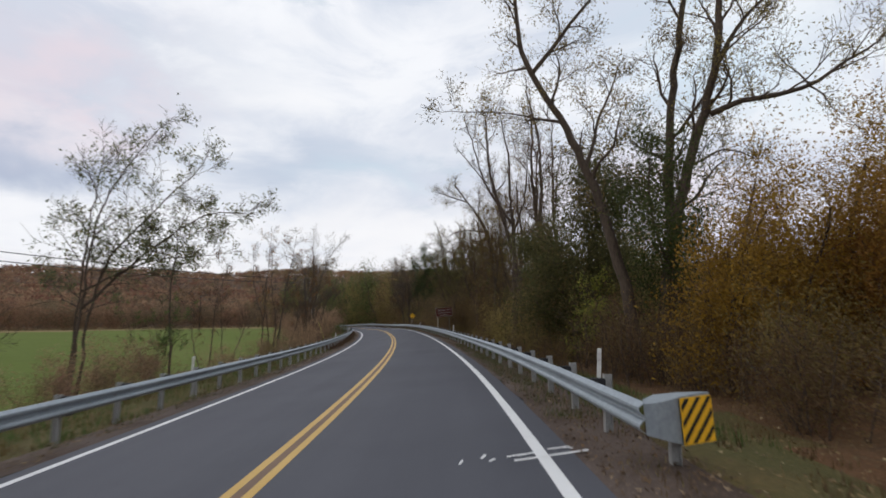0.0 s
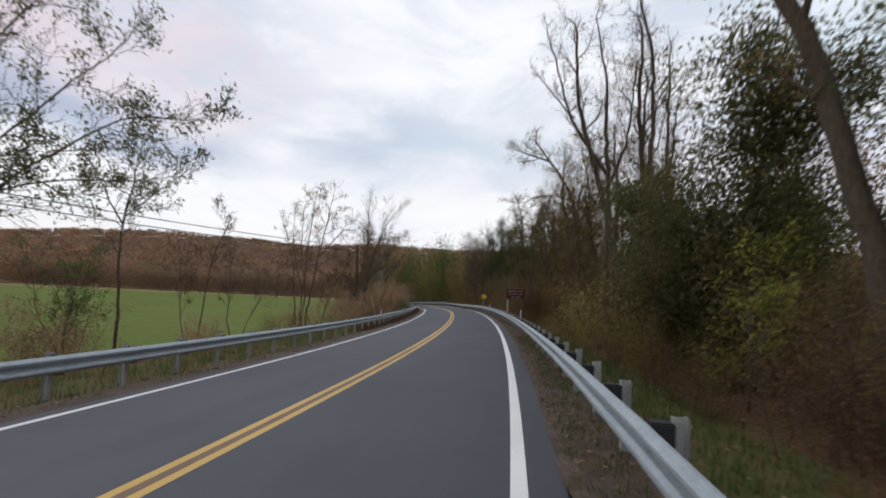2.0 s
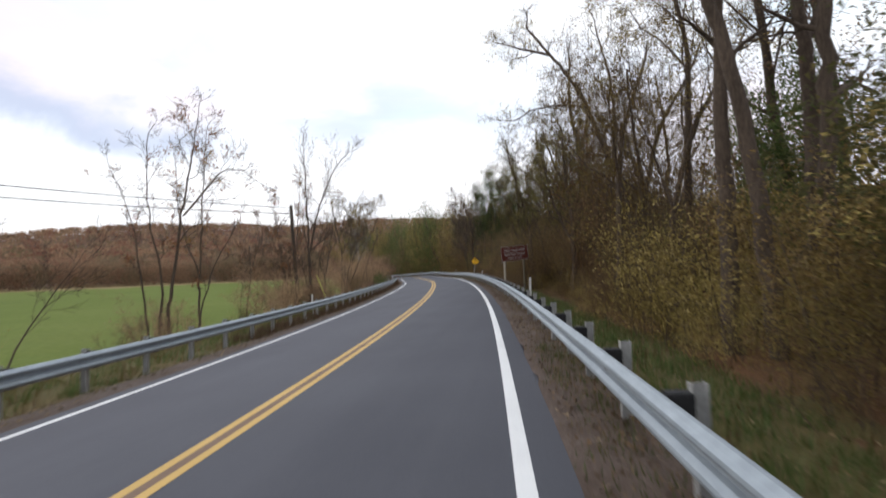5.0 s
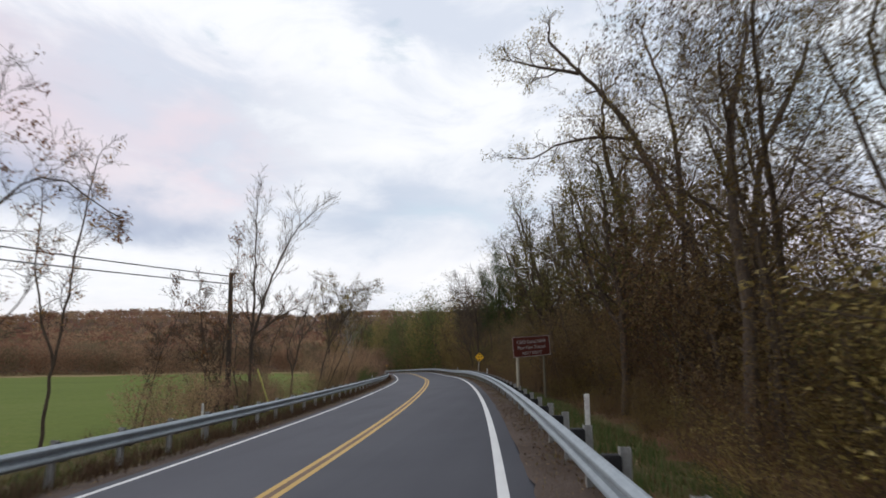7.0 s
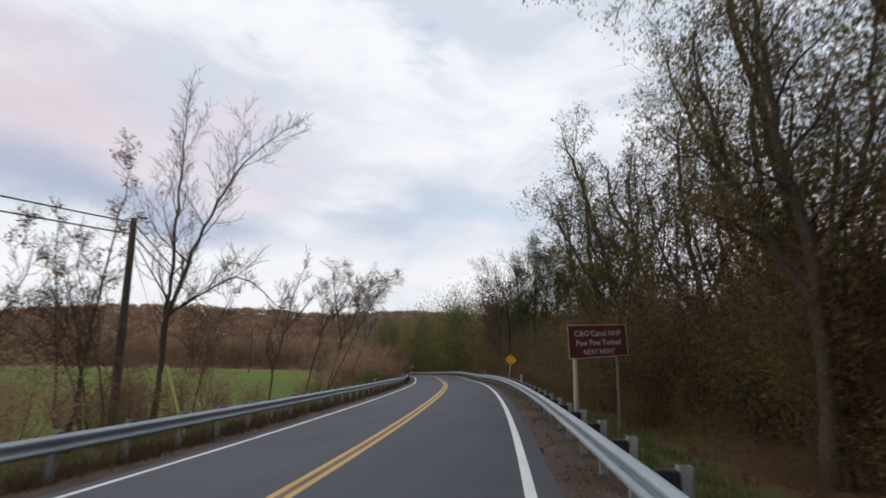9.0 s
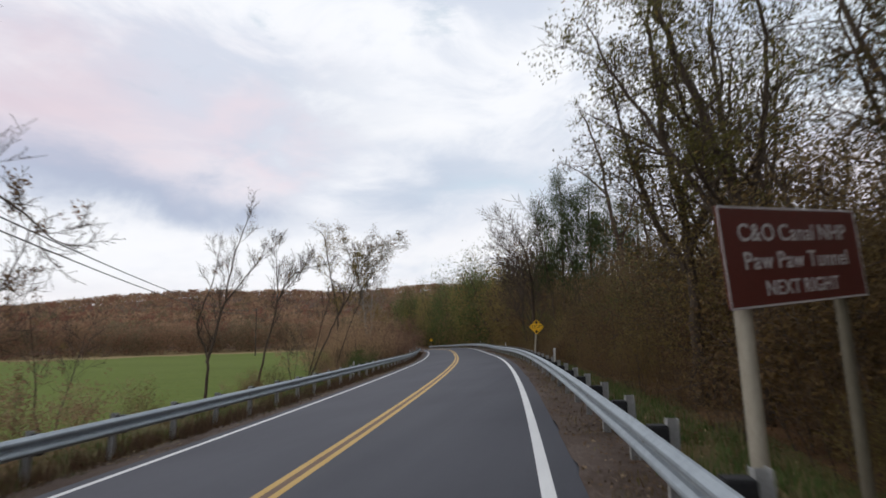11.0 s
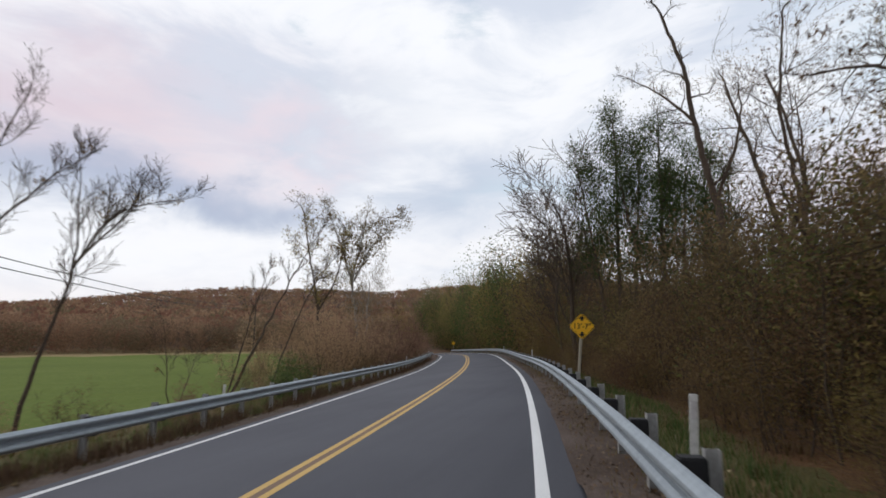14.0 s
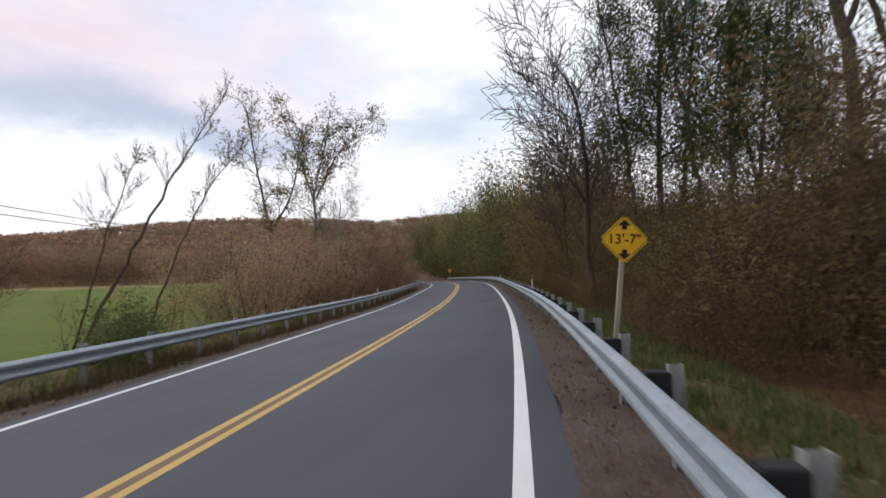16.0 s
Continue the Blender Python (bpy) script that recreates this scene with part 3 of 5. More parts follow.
for s, u, top, lean in ((9.9, 4.85, 0.95, 3), (41.1, 4.55, 1.08, 1), (73.1, 4.56, 1.0, 3), (104.5, 4.72, 1.0, -2), (136, 4.75, 1.0, 2), (16.4, -5.15, 1.05, 2), (48.5, -5.1, 0.98, -3), (81.6, -5.0, 0.92, 2), (113, -5.05, 0.98, -2), (144, -5.1, 1.0, 1)):
    delineator(s, u, top, lean)


def lettering(text, size, material, spread=1.0):
    cu = bpy.data.curves.new("lettering", "FONT")
    cu.body, cu.size, cu.align_x, cu.align_y = text, size, "CENTER", "CENTER"
    cu.extrude, cu.offset, cu.space_character = 0.002, size * 0.012, spread
    ob = bpy.data.objects.new("lettering", cu)
    me = bpy.data.meshes.new_from_object(ob)
    bpy.data.objects.remove(ob)
    me.materials.clear()
    me.materials.append(material)
    return me


UPRIGHT = Matrix.Rotation(radians(90), 4, "X")


def brown_sign():
    """x runs along the board to the reader's right, the face looks to -y."""
    sg = tagged(new("direction_sign"), "brown park direction sign with white lettering on two wooden posts", "road sign")
    sg.matrix_basis = Matrix.Translation((-0.08, 59.43, 1.86)) @ Matrix.Rotation(SIGN_TURN, 4, "Z")
    w, h = SIGN_W, 0.96
    board = part("board", from_bm("board", box_bm(w, 0.02, h, 0.004, (0, 0, h / 2)), SIGN_BROWN), sg, "", pose(0, 0, 0, 0, -4.0, 0))
    for nm, c, d in (("border", (0, -0.013, h - 0.012), (w - 0.004, 0.004, 0.02)), ("border", (0, -0.013, 0.012), (w - 0.004, 0.004, 0.02)), ("border", (-w / 2 + 0.012, -0.013, h / 2), (0.02, 0.004, h - 0.05)), ("border", (w / 2 - 0.012, -0.013, h / 2), (0.02, 0.004, h - 0.05))):
        part(nm, from_bm(nm, box_bm(*d, 0, c), SIGN_WHITE), board, "faded white border")
    for text, z, size, k in (("C&O Canal NHP", 0.70, 0.235, SIGN_K), ("Paw Paw Tunnel", 0.43, 0.235, SIGN_K), ("NEXT RIGHT", 0.165, 0.20, SIGN_K * 0.95)):
        words = [lettering(word, size, SIGN_WHITE, 1.08) for word in text.split()]
        wide = [k * (max(v.co.x for v in me.vertices) - min(v.co.x for v in me.vertices)) for me in words]
        x = -(sum(wide) + size * 0.38 * (len(words) - 1)) / 2
        for me, wd in zip(words, wide):
            part("word", me, board, "faded white lettering", Matrix.Translation((x + wd / 2, -0.014, z)) @ Matrix.Diagonal((k, 1, 1, 1)) @ UPRIGHT)
            x += wd + size * 0.38
    for x, r, wood, words in ((-w / 2 + 0.33, 0.08, POSTWOOD, "pale weathered wooden post"), (w / 2 - 0.36, 0.062, GREYWOOD, "dark grey mossy wooden post")):
        bm = bmesh.new()
        bmesh.ops.create_cone(bm, cap_ends=True, segments=14, radius1=r, radius2=r * 0.88, depth=3.0, matrix=Matrix.Translation((x, 0.10, -0.78)))
        bmesh.ops.bevel(bm, geom=[e for e in bm.edges if e.is_manifold and abs(e.verts[0].co.z - e.verts[1].co.z) < 0.01], offset=0.012, segments=2, affect="EDGES")
        part("post", from_bm("post", bm, wood), sg, words)


SIGN_W, SIGN_TURN, SIGN_K = 2.45, radians(44), 1.13
brown_sign()


def height_sign():
    """A yellow diamond; the face looks to -y."""
    sg = tagged(new("clearance_sign"), "yellow diamond low clearance sign on a leaning wooden post", "road sign")
    sg.matrix_basis = Matrix.Translation((-5.8, 87.96, 2.02)) @ Matrix.Rotation(heading(87.6) + radians(4), 4, "Z")
    lean = pose(0, 0, 0, 0, 2.0, 0)
    side = 0.70
    bm = box_bm(side, 0.006, side, 0)
    edges = [e for e in bm.edges if abs((e.verts[0].co - e.verts[1].co).y) > 0.001]
    bmesh.ops.bevel(bm, geom=edges, offset=0.05, segments=4, affect="EDGES")
    bmesh.ops.rotate(bm, verts=bm.verts, cent=(0, 0, 0), matrix=Matrix.Rotation(radians(45), 3, "Y"))
    plate = part("plate", from_bm("plate", bm, SIGN_YELLOW), sg, "", lean)
    # thin black rule inside the edge
    o, i = 0.462, 0.446
    v = [(r * x, -0.0075, r * z) for r in (o, i) for x, z in ((0, 1), (1, 0), (0, -1), (-1, 0))]
    part("rule", mesh_of("rule", v, [(k, (k + 1) % 4, 4 + (k + 1) % 4, 4 + k) for k in range(4)], [BLACK]), plate, "black border rule")
    part("lettering", lettering("13'-7\"", 0.275, BLACK, 1.02), plate, "black figures", Matrix.Translation((0, -0.008, 0.0)) @ UPRIGHT)
    for sgn, nm in ((1, "arrow"), (-1, "arrow")):
        v = [(0, -0.008, sgn * 0.40), (-0.13, -0.008, sgn * 0.28), (-0.05, -0.008, sgn * 0.28), (-0.05, -0.008, sgn * 0.2), (0.05, -0.008, sgn * 0.2), (0.05, -0.008, sgn * 0.28), (0.13, -0.008, sgn * 0.28)]
        part(nm, mesh_of(nm, v, [tuple(range(7))], [BLACK]), plate, "black arrow")
    part("post", from_bm("post", box_bm(0.09, 0.09, 2.9, 0.008, (0, 0.055, -1.05)), POSTWOOD), sg, "weathered square wooden post", pose(0, 0, 0, 0, 6.0, 0))


height_sign()


def small_sign(s, u, top, size, label):
    sg = tagged(new("warning_sign"), label, "road sign")
    sg.matrix_basis = stand(s, u, top)
    bm = box_bm(size, 0.006, size, 0.0)
    bmesh.ops.rotate(bm, verts=bm.verts, cent=(0, 0, 0), matrix=Matrix.Rotation(radians(45), 3, "Y"))
    part("plate", from_bm("plate", bm, SIGN_YELLOW), sg)
    part("post", from_bm("post", box_bm(0.08, 0.08, 3.0, 0.005, (0, 0.05, -1.2)), POSTWOOD), sg, "wooden post")


small_sign(209, 4.6, 2.4, 0.76, "small yellow diamond warning sign far along the road")


def road_stencil():
    """Faint utility marks sprayed across the edge line."""
    t = tagged(new("paint_mark"), "faint white sprayed marks across the road edge", "road marking")
    for k, (s0, u0, s1, u1, w) in enumerate(((6.62, 2.92, 6.86, 3.84, 0.06), (7.02, 3.38, 7.06, 3.66, 0.05), (6.80, 2.86, 6.90, 3.2, 0.05), (6.80, 2.56, 6.96, 2.62, 0.04), (6.66, 2.64, 6.76, 2.72, 0.035), (6.62, 2.30, 6.80, 2.34, 0.03), (7.1, 3.60, 6.98, 3.68, 0.045))):
        a, b = Vector(at(s0, u0, 0.009)), Vector(at(s1, u1, 0.009))
        n = (b - a).cross(Vector((0, 0, 1))).normalized() * w / 2
        part("stroke", mesh_of("stroke", [a - n, b - n, b + n, a + n], [(0, 1, 2, 3)], [WHITE_PAINT]), t)


road_stencil()


# ---- poles and wires ----


def tube(points, radii, sides, v, f, cap=True):
    """Adds a tapered tube through points to the lists v, f."""
    pts = [Vector(p) for p in points]
    o = len(v)
    ref = Vector((0.3, 0.9, 0.2))
    for i, p in enumerate(pts):
        d = (pts[min(i + 1, len(pts) - 1)] - pts[max(i - 1, 0)]).normalized()
        a = d.cross(ref)
        if a.length < 0.05:
            a = d.cross(Vector((1, 0, 0)))
        a.normalize()
        b = d.cross(a)
        for k in range(sides):
            t = 2 * math.pi * k / sides
            q = p + (a * math.cos(t) + b * math.sin(t)) * radii[i]
            v.append((q.x, q.y, q.z))
    for i in range(len(pts) - 1):
        for k in range(sides):
            f.append((o + i * sides + k, o + i * sides + (k + 1) % sides, o + (i + 1) * sides + (k + 1) % sides, o + (i + 1) * sides + k))
    if cap:
        f.append(tuple(o + (len(pts) - 1) * sides + k for k in range(sides)))


def utility_pole(x, y, top, arm=True, lean=0.0):
    z0 = float(ground_z(x, y)[0]) - 0.4
    p = tagged(new("utility_pole"), "dark weathered wooden utility pole beside the field", "utility pole", "utility poles")
    p.matrix_basis = Matrix.Translation((x, y, z0))
    v, f = [], []
    H = top - z0
    tube([(lean * k / 8, 0, H * k / 8) for k in range(9)], [0.15 - 0.006 * k for k in range(9)], 10, v, f)
    part("shaft", mesh_of("shaft", v, f, [POLEWOOD], None, True), p)
    if arm:
        v, f = [], []
        for h in (0.15, 0.55):
            tube([(0.12, 0, H - h), (0.26, 0, H - h)], [0.03, 0.045], 6, v, f)
        part("insulator", mesh_of("insulator", v, f, [DULL_ZINC]), p, "grey insulator")
        bm = bmesh.new()
        bmesh.ops.create_cone(bm, cap_ends=True, segments=10, radius1=0.17, radius2=0.13, depth=0.012, matrix=Matrix.Translation((0, 0, H + 0.004)))
        part("cap", from_bm("cap", bm, DULL_ZINC), p, "metal cap")
    return Vector((x + lean, y, top))


POLES = [utility_pole(-27.0, 4.0, 6.0), utility_pole(-14.9, 57.3, 6.15, True, -0.4), utility_pole(-72.0, 152.0, 8.5)]
utility_pole(-40.0, 152.0, 5.2, False)


def wire(a, b, sag, drop):
    w = tagged(new("overhead_wire"), "black overhead wire strung between utility poles", "wire", "overhead wires")
    a, b = a - Vector((0, 0, drop)), b - Vector((0, 0, drop))
    v, f = [], []
    n = 24
    tube([a.lerp(b, k / n) - Vector((0, 0, sag * 4 * (k / n) * (1 - k / n))) for k in range(n + 1)], [0.026] * (n + 1), 5, v, f)
    part("cable", mesh_of("cable", v, f, [WIRE]), w)


for a, b, sag in ((0, 1, 0.7), (1, 2, 1.6)):
    for drop in (0.15, 0.55):
        wire(POLES[a], POLES[b], sag + drop * 0.2, drop)


def guy_guard():
    g = tagged(new("guy_wire"), "steel guy wire with a yellow plastic guard by the pole", "guy wire")
    top, a, b = Vector((-15.3, 57.3, 5.3)), Vector((-13.85, 58.0, 1.3)), Vector((-13.1, 58.4, -1.0))
    v, f = [], []
    tube([a, b], [0.045, 0.045], 8, v, f)
    part("guard", mesh_of("guard", v, f, [GUY_YELLOW]), g, "yellow plastic guard")
    v, f = [], []
    tube([top, a], [0.008, 0.008], 4, v, f)
    part("strand", mesh_of("strand", v, f, [WIRE]), g)


guy_guard()

# ---- trees and shrubs ----


def leaves(centres, size, rng, droop=0.3, curl=0.8):
    """Small pointed leaves at the centres, each turned its own way."""
    n = len(centres)
    c = np.asarray(centres)
    a = rng.normal(size=(n, 3))
    a[:, 2] -= droop
    a /= np.linalg.norm(a, axis=1)[:, None] + 1e-9
    b = np.cross(a, rng.normal(size=(n, 3)))
    b /= np.linalg.norm(b, axis=1)[:, None] + 1e-9
    k = size * rng.uniform(0.6, 1.35, size=(n, 1))
    a, b = a * k, b * k * rng.uniform(0.35, 0.6, size=(n, 1))
    mid = c.mean(0)
    out = c - mid
    out[:, 2] *= 0.5
    out /= np.linalg.norm(out, axis=1)[:, None] + 1e-9
    out = out + rng.normal(size=(n, 3)) * 0.5 * curl + np.array((0, 0, 0.25))
    face = np.cross(a, b)
    b = np.where((face * out).sum(1)[:, None] < 0, -b, b)
    face = np.cross(a, b)
    face /= np.linalg.norm(face, axis=1)[:, None] + 1e-12
    bend = out / (np.linalg.norm(out, axis=1)[:, None] + 1e-9) + face * curl
    bend /= np.linalg.norm(bend, axis=1)[:, None] + 1e-9
    v = np.stack([c + a, c - a + b, c - a - b], 1).reshape(-1, 3)
    f = np.arange(3 * n).reshape(-1, 3)
    leaves.bend = np.repeat(bend, 3, 0)
    return v, f


def soften(me, bend):
    """Curled leaves shade softly, like the outside of the crown that they make."""
    me.normals_split_custom_set(bend.tolist())
    return me


def leaf_mesh(name, centres, size, rng, material, droop=0.3):
    v, f = leaves(centres, size, rng, droop)
    return soften(mesh_of(name, v.tolist(), f.tolist(), [material]), leaves.bend)


def grow(seed, height, radius, lean=(0, 0), fork=0, limbs=9, first=0.35, twigs=5, spread=0.9, reach=0.33, droop=0.0, crook=0.12, depth=3, stems=1, stem_gap=0.35):
    """Branches of a tree as (points, radii, level)."""
    r = random.Random(seed)
    out = []

    def shoot(p, d, length, rad, level):
        n = max(3, int(length / (0.9 if level == 0 else 0.55)) + 1)
        n = min(n, 12 if level == 0 else 5 if level == 1 else 3 if level == 2 and depth > 2 else 2)
        pts, rads, q, w = [p.copy()], [rad], p.copy(), d.normalized()
        tip = 0.28 if level == 0 else 0.3
        for i in range(n):
            bend = crook if level else min(crook, 0.13)
            w = (w + Vector((r.gauss(0, bend), r.gauss(0, bend), r.gauss(0, bend) * 0.6 + (0.05 if level else 0.02) - droop * level * 0.04))).normalized()
            q = q + w * (length / n)
            pts.append(q.copy())
            rads.append(rad * (1 - (1 - tip) * (i + 1) / n))
        out.append((pts, rads, level))
        if level >= depth:
            return
        count = limbs if level == 0 else twigs
        az = r.uniform(0, 6.28)
        for k in range(count):
            g = (first + (1 - first) * (k + r.random()) / count) if level == 0 else 0.25 + 0.75 * (k + r.random()) / count
            g = min(g, 0.99)
            x = g * n
            i = int(x)
            at_ = pts[i].lerp(pts[i + 1], x - i)
            az += 2.4 + r.uniform(-0.5, 0.5)
            base = (pts[i + 1] - pts[i]).normalized()
            side = base.orthogonal().normalized()
            side.rotate(Matrix.Rotation(az, 3, base))
            ang = r.uniform(0.55, 1.1) * spread
            dd = base * math.cos(ang) + side * math.sin(ang) + Vector((0, 0, 0.12 if level == 0 else 0.0))
            ll = (height * reach * (1.15 - 0.55 * g) if level == 0 else length * 0.5) * r.uniform(0.65, 1.15)
            shoot(at_, dd, ll, rads[i] * (0.42 if level == 0 else 0.5) * r.uniform(0.7, 1.0), level + 1)

    for k in range(stems):
        off = Vector((r.gauss(0, stem_gap), r.gauss(0, stem_gap), 0)) if stems > 1 else Vector()
        d = Vector((lean[0] + r.gauss(0, 0.06) + off.x * 0.35, lean[1] + r.gauss(0, 0.06) + off.y * 0.35, 1))
        h = height * (1 if k == 0 else r.uniform(0.6, 1.0))
        shoot(Vector((off.x, off.y, -0.3)), d, h, radius * (1 if k == 0 else r.uniform(0.6, 0.95)), 0)
    return out


def wood_mesh(name, branches, material, thin=0.0, sides=(8, 5, 4, 3)):
    v, f = [], []
    for pts, rads, level in branches:
        tube(pts, [max(x, thin) for x in rads], sides[min(level, 3)], v, f, False)
    return mesh_of(name, v, f, [material], None, True)


def anchors(branches, level, n, rng, blur, low=0.0):
    """Places for leaves along the twigs."""
    seg = [(pts[i], pts[i + 1]) for pts, _, lv in branches if lv >= level for i in range(len(pts) - 1)]
    hs = np.array([0.5 * (a.z + b.z) for a, b in seg])
    wt = np.array([(b - a).length for a, b in seg]) * np.exp(-low * hs / hs.max())
    lots = max(1, n // 18)
    pick = rng.choice(len(seg), lots, p=wt / wt.sum())
    t = rng.random(lots)
    p = np.array([tuple(seg[j][0].lerp(seg[j][1], float(q))) for j, q in zip(pick, t)])
    p = p + rng.normal(size=p.shape) * blur * 0.9
    p = p[rng.integers(0, lots, n)]
    return p + rng.normal(size=p.shape) * (0.05 + blur * 0.45)


def make_tree(name, label, seed, bark, leaf, count, size, blur=0.12, level=2, thin=0.006, droop=0.3, category="tree", group="roadside trees", wood="trunk", crown="crown", low=0.0, sides=(7, 4, 3, 3), **shape):
    t = tagged(new(name), label, category, group)
    br = grow(seed, **shape)
    part(wood, wood_mesh(wood, br, bark, thin, sides), t)
    if count:
        rng = np.random.default_rng(seed)
        part(crown, leaf_mesh(crown, anchors(br, level, count, rng, blur, low), size, rng, leaf, droop), t)
    return t


def plant(tree, x, y, turn_deg=0.0, size=1.0, sink=0.0, tall=1.0, first=False, lean=0.0):
    z = float(ground_z(x, y)[0]) - sink
    m = Matrix.Translation((x, y, z)) @ pose(0, 0, 0, 0, lean, 0) @ Matrix.Rotation(radians(turn_deg), 4, "Z") @ Matrix.Diagonal((size, size, size * tall, 1))
    if first:
        tree.matrix_basis = m
        return tree
    return copy_thing(tree, m)


def bent(points, gap=0.45):
    """A smooth line through a few points."""
    p = [Vector(q) for q in points]
    p = [p[0] * 2 - p[1]] + p + [p[-1] * 2 - p[-2]]
    out = []
    for i in range(1, len(p) - 2):
        a, b, c, d = p[i - 1 : i + 3]
        n = max(2, int((c - b).length / gap))
        for k in range(n):
            t = k / n
            out.append(0.5 * (2 * b + (c - a) * t + (2 * a - 5 * b + 4 * c - d) * t * t + (3 * b - a - 3 * c + d) * t**3))
    return out + [p[-2]]


def limbed(seed, stems, twigs=(6, 5), crook=0.2, lift=0.07, spread=1.0, first=0.3, depth=3, shrink=0.52):
    """Branches along stems that are given as (points, thick, thin, limbs, length of limbs)."""
    r = random.Random(seed)
    out = []

    def shoot(p, d, length, rad, level):
        n = (0, 7, 4, 2)[level]
        w, q = d.normalized(), p.copy()
        pts, rads = [q.copy()], [rad]
        for i in range(n):
            k = crook * (1.0 if level < 3 else 0.7)
            w = (w + Vector((r.gauss(0, k), r.gauss(0, k), r.gauss(0, k) * 0.8 + lift))).normalized()
            q = q + w * (length / n)
            pts.append(q.copy())
            rads.append(rad * (1 - 0.72 * (i + 1) / n))
        out.append((pts, rads, level))
        if level >= depth:
            return
        az = r.uniform(0, 6.28)
        for k in range(twigs[level - 1]):
            x = min(0.2 + 0.8 * (k + r.random()) / twigs[level - 1], 0.99) * n
            i = int(x)
            az += 2.4 + r.uniform(-0.6, 0.6)
            base = (pts[i + 1] - pts[i]).normalized()
            side = base.orthogonal().normalized()
            side.rotate(Matrix.Rotation(az, 3, base))
            ang = r.uniform(0.45, 1.0) * spread
            shoot(pts[i].lerp(pts[i + 1], x - i), base * math.cos(ang) + side * math.sin(ang), length * shrink * r.uniform(0.6, 1.2), rads[i] * 0.55, level + 1)

    for points, thick, thin, count, reach in stems:
        line = bent(points)
        line = [q + Vector((r.gauss(0, 0.03), r.gauss(0, 0.03), 0)) for q in line]
        n = len(line) - 1
        rads = [thick + (thin - thick) * (i / n) ** 0.9 for i in range(n + 1)]
        out.append((line, rads, 0))
        low = first if points[0][2] < 0 else 0.1
        az = r.uniform(0, 6.28)
        for k in range(count):
            g = low + (1 - low) * (k + r.random()) / count
            x = min(g, 0.99) * n
            i = int(x)
            az += 2.4 + r.uniform(-0.6, 0.6)
            base = (line[i + 1] - line[i]).normalized()
            side = base.orthogonal().normalized()
            side.rotate(Matrix.Rotation(az, 3, base))
            ang = r.uniform(0.55, 1.15) * spread
            shoot(line[i].lerp(line[i + 1], x - i), base * math.cos(ang) + side * math.sin(ang) + Vector((0, 0, 0.1)), reach * r.uniform(0.55, 1.1) * (1.2 - 0.5 * g), min(rads[i] * 0.5, 0.07), 1)
        shoot(line[-1], line[-1] - line[-2], reach * 0.6, thin, 1)
    return out


def lone_tree(label, x, y, seed, stems, leaf=None, count=0, size=0.05, blur=0.2, bark=None, name="tree", group="roadside trees", thin=0.006, level=2, droop=0.4, **shape):
    """A tree of its own habit."""
    t = tagged(new(name), label, "tree", group)
    t.matrix_basis = Matrix.Translation((x, y, float(ground_z(x, y)[0])))
    br = limbed(seed, stems, **shape)
    part("trunk", wood_mesh("trunk", br, bark or BARK, thin, (9, 5, 3, 3)), t)
    if count:
        rng = np.random.default_rng(seed)
        part("crown", leaf_mesh("crown", anchors(br, level, count, rng, blur), size, rng, leaf, droop), t)
    return t


class Kind:
    """The first planting takes the built tree itself, later ones are copies."""

    def __init__(self, tree):
        self.tree, self.used = tree, False

    def plant(self, x, y, turn_deg=0.0, size=1.0, sink=0.1, tall=1.0, lean=0.0):
        if not self.used:
            self.used = True
            return plant(self.tree, x, y, turn_deg, size, sink, tall, True, lean)
        scale_one = self.tree.matrix_basis.copy()
        self.tree.matrix_basis = Matrix.Identity(4)
        ob = plant(self.tree, x, y, turn_deg, size, sink, tall, False, lean)
        self.tree.matrix_basis = scale_one
        return ob


def kind(*a, **k):
    return Kind(make_tree(*a, **k))


TALL = [
    kind("tall_tree", "tall thinly leaved tree with forking dark trunk over the roadside brush", 11, BARK, OLIVE_LEAF, 10500, 0.046, 0.2, height=17, radius=0.2, limbs=10, first=0.36, twigs=5, reach=0.38, spread=1.05, crook=0.23),
    kind("tall_tree", "tall thinly leaved tree with forking dark trunk over the roadside brush", 12, BARK, DARK_LEAF, 10500, 0.046, 0.2, height=15, radius=0.18, limbs=10, first=0.33, twigs=5, reach=0.36, spread=1.0, crook=0.22, stems=2),
    kind("tall_tree", "tall nearly bare tree with dark branching limbs", 13, BARK, BROWN_LEAF, 2600, 0.045, 0.25, height=16, radius=0.185, limbs=11, first=0.36, twigs=6, reach=0.40, spread=1.0, crook=0.23),
]
BARE = [
    kind("bare_tree", "leafless tree with a fan of fine grey twigs", 21, BARK, BROWN_LEAF, 120, 0.05, 0.1, height=11, radius=0.15, limbs=10, first=0.28, twigs=7, reach=0.42, spread=0.75),
    kind("bare_tree", "round leafless tree with a dense fan of fine twigs", 23, BARK, BROWN_LEAF, 60, 0.05, 0.1, height=9.5, radius=0.17, limbs=15, first=0.2, twigs=10, reach=0.52, spread=0.9, crook=0.14, thin=0.013, sides=(6, 4, 3, 3)),
]
LEAFY_SHAPE = dict(height=8.5, radius=0.12, limbs=15, first=0.06, twigs=4, reach=0.34, spread=1.0, depth=2, level=1, low=0.9, thin=0.008)
FAR_SHAPE = LEAFY_SHAPE | dict(depth=1, level=0, limbs=16, sides=(5, 3, 3, 3), group="wood along the bend")
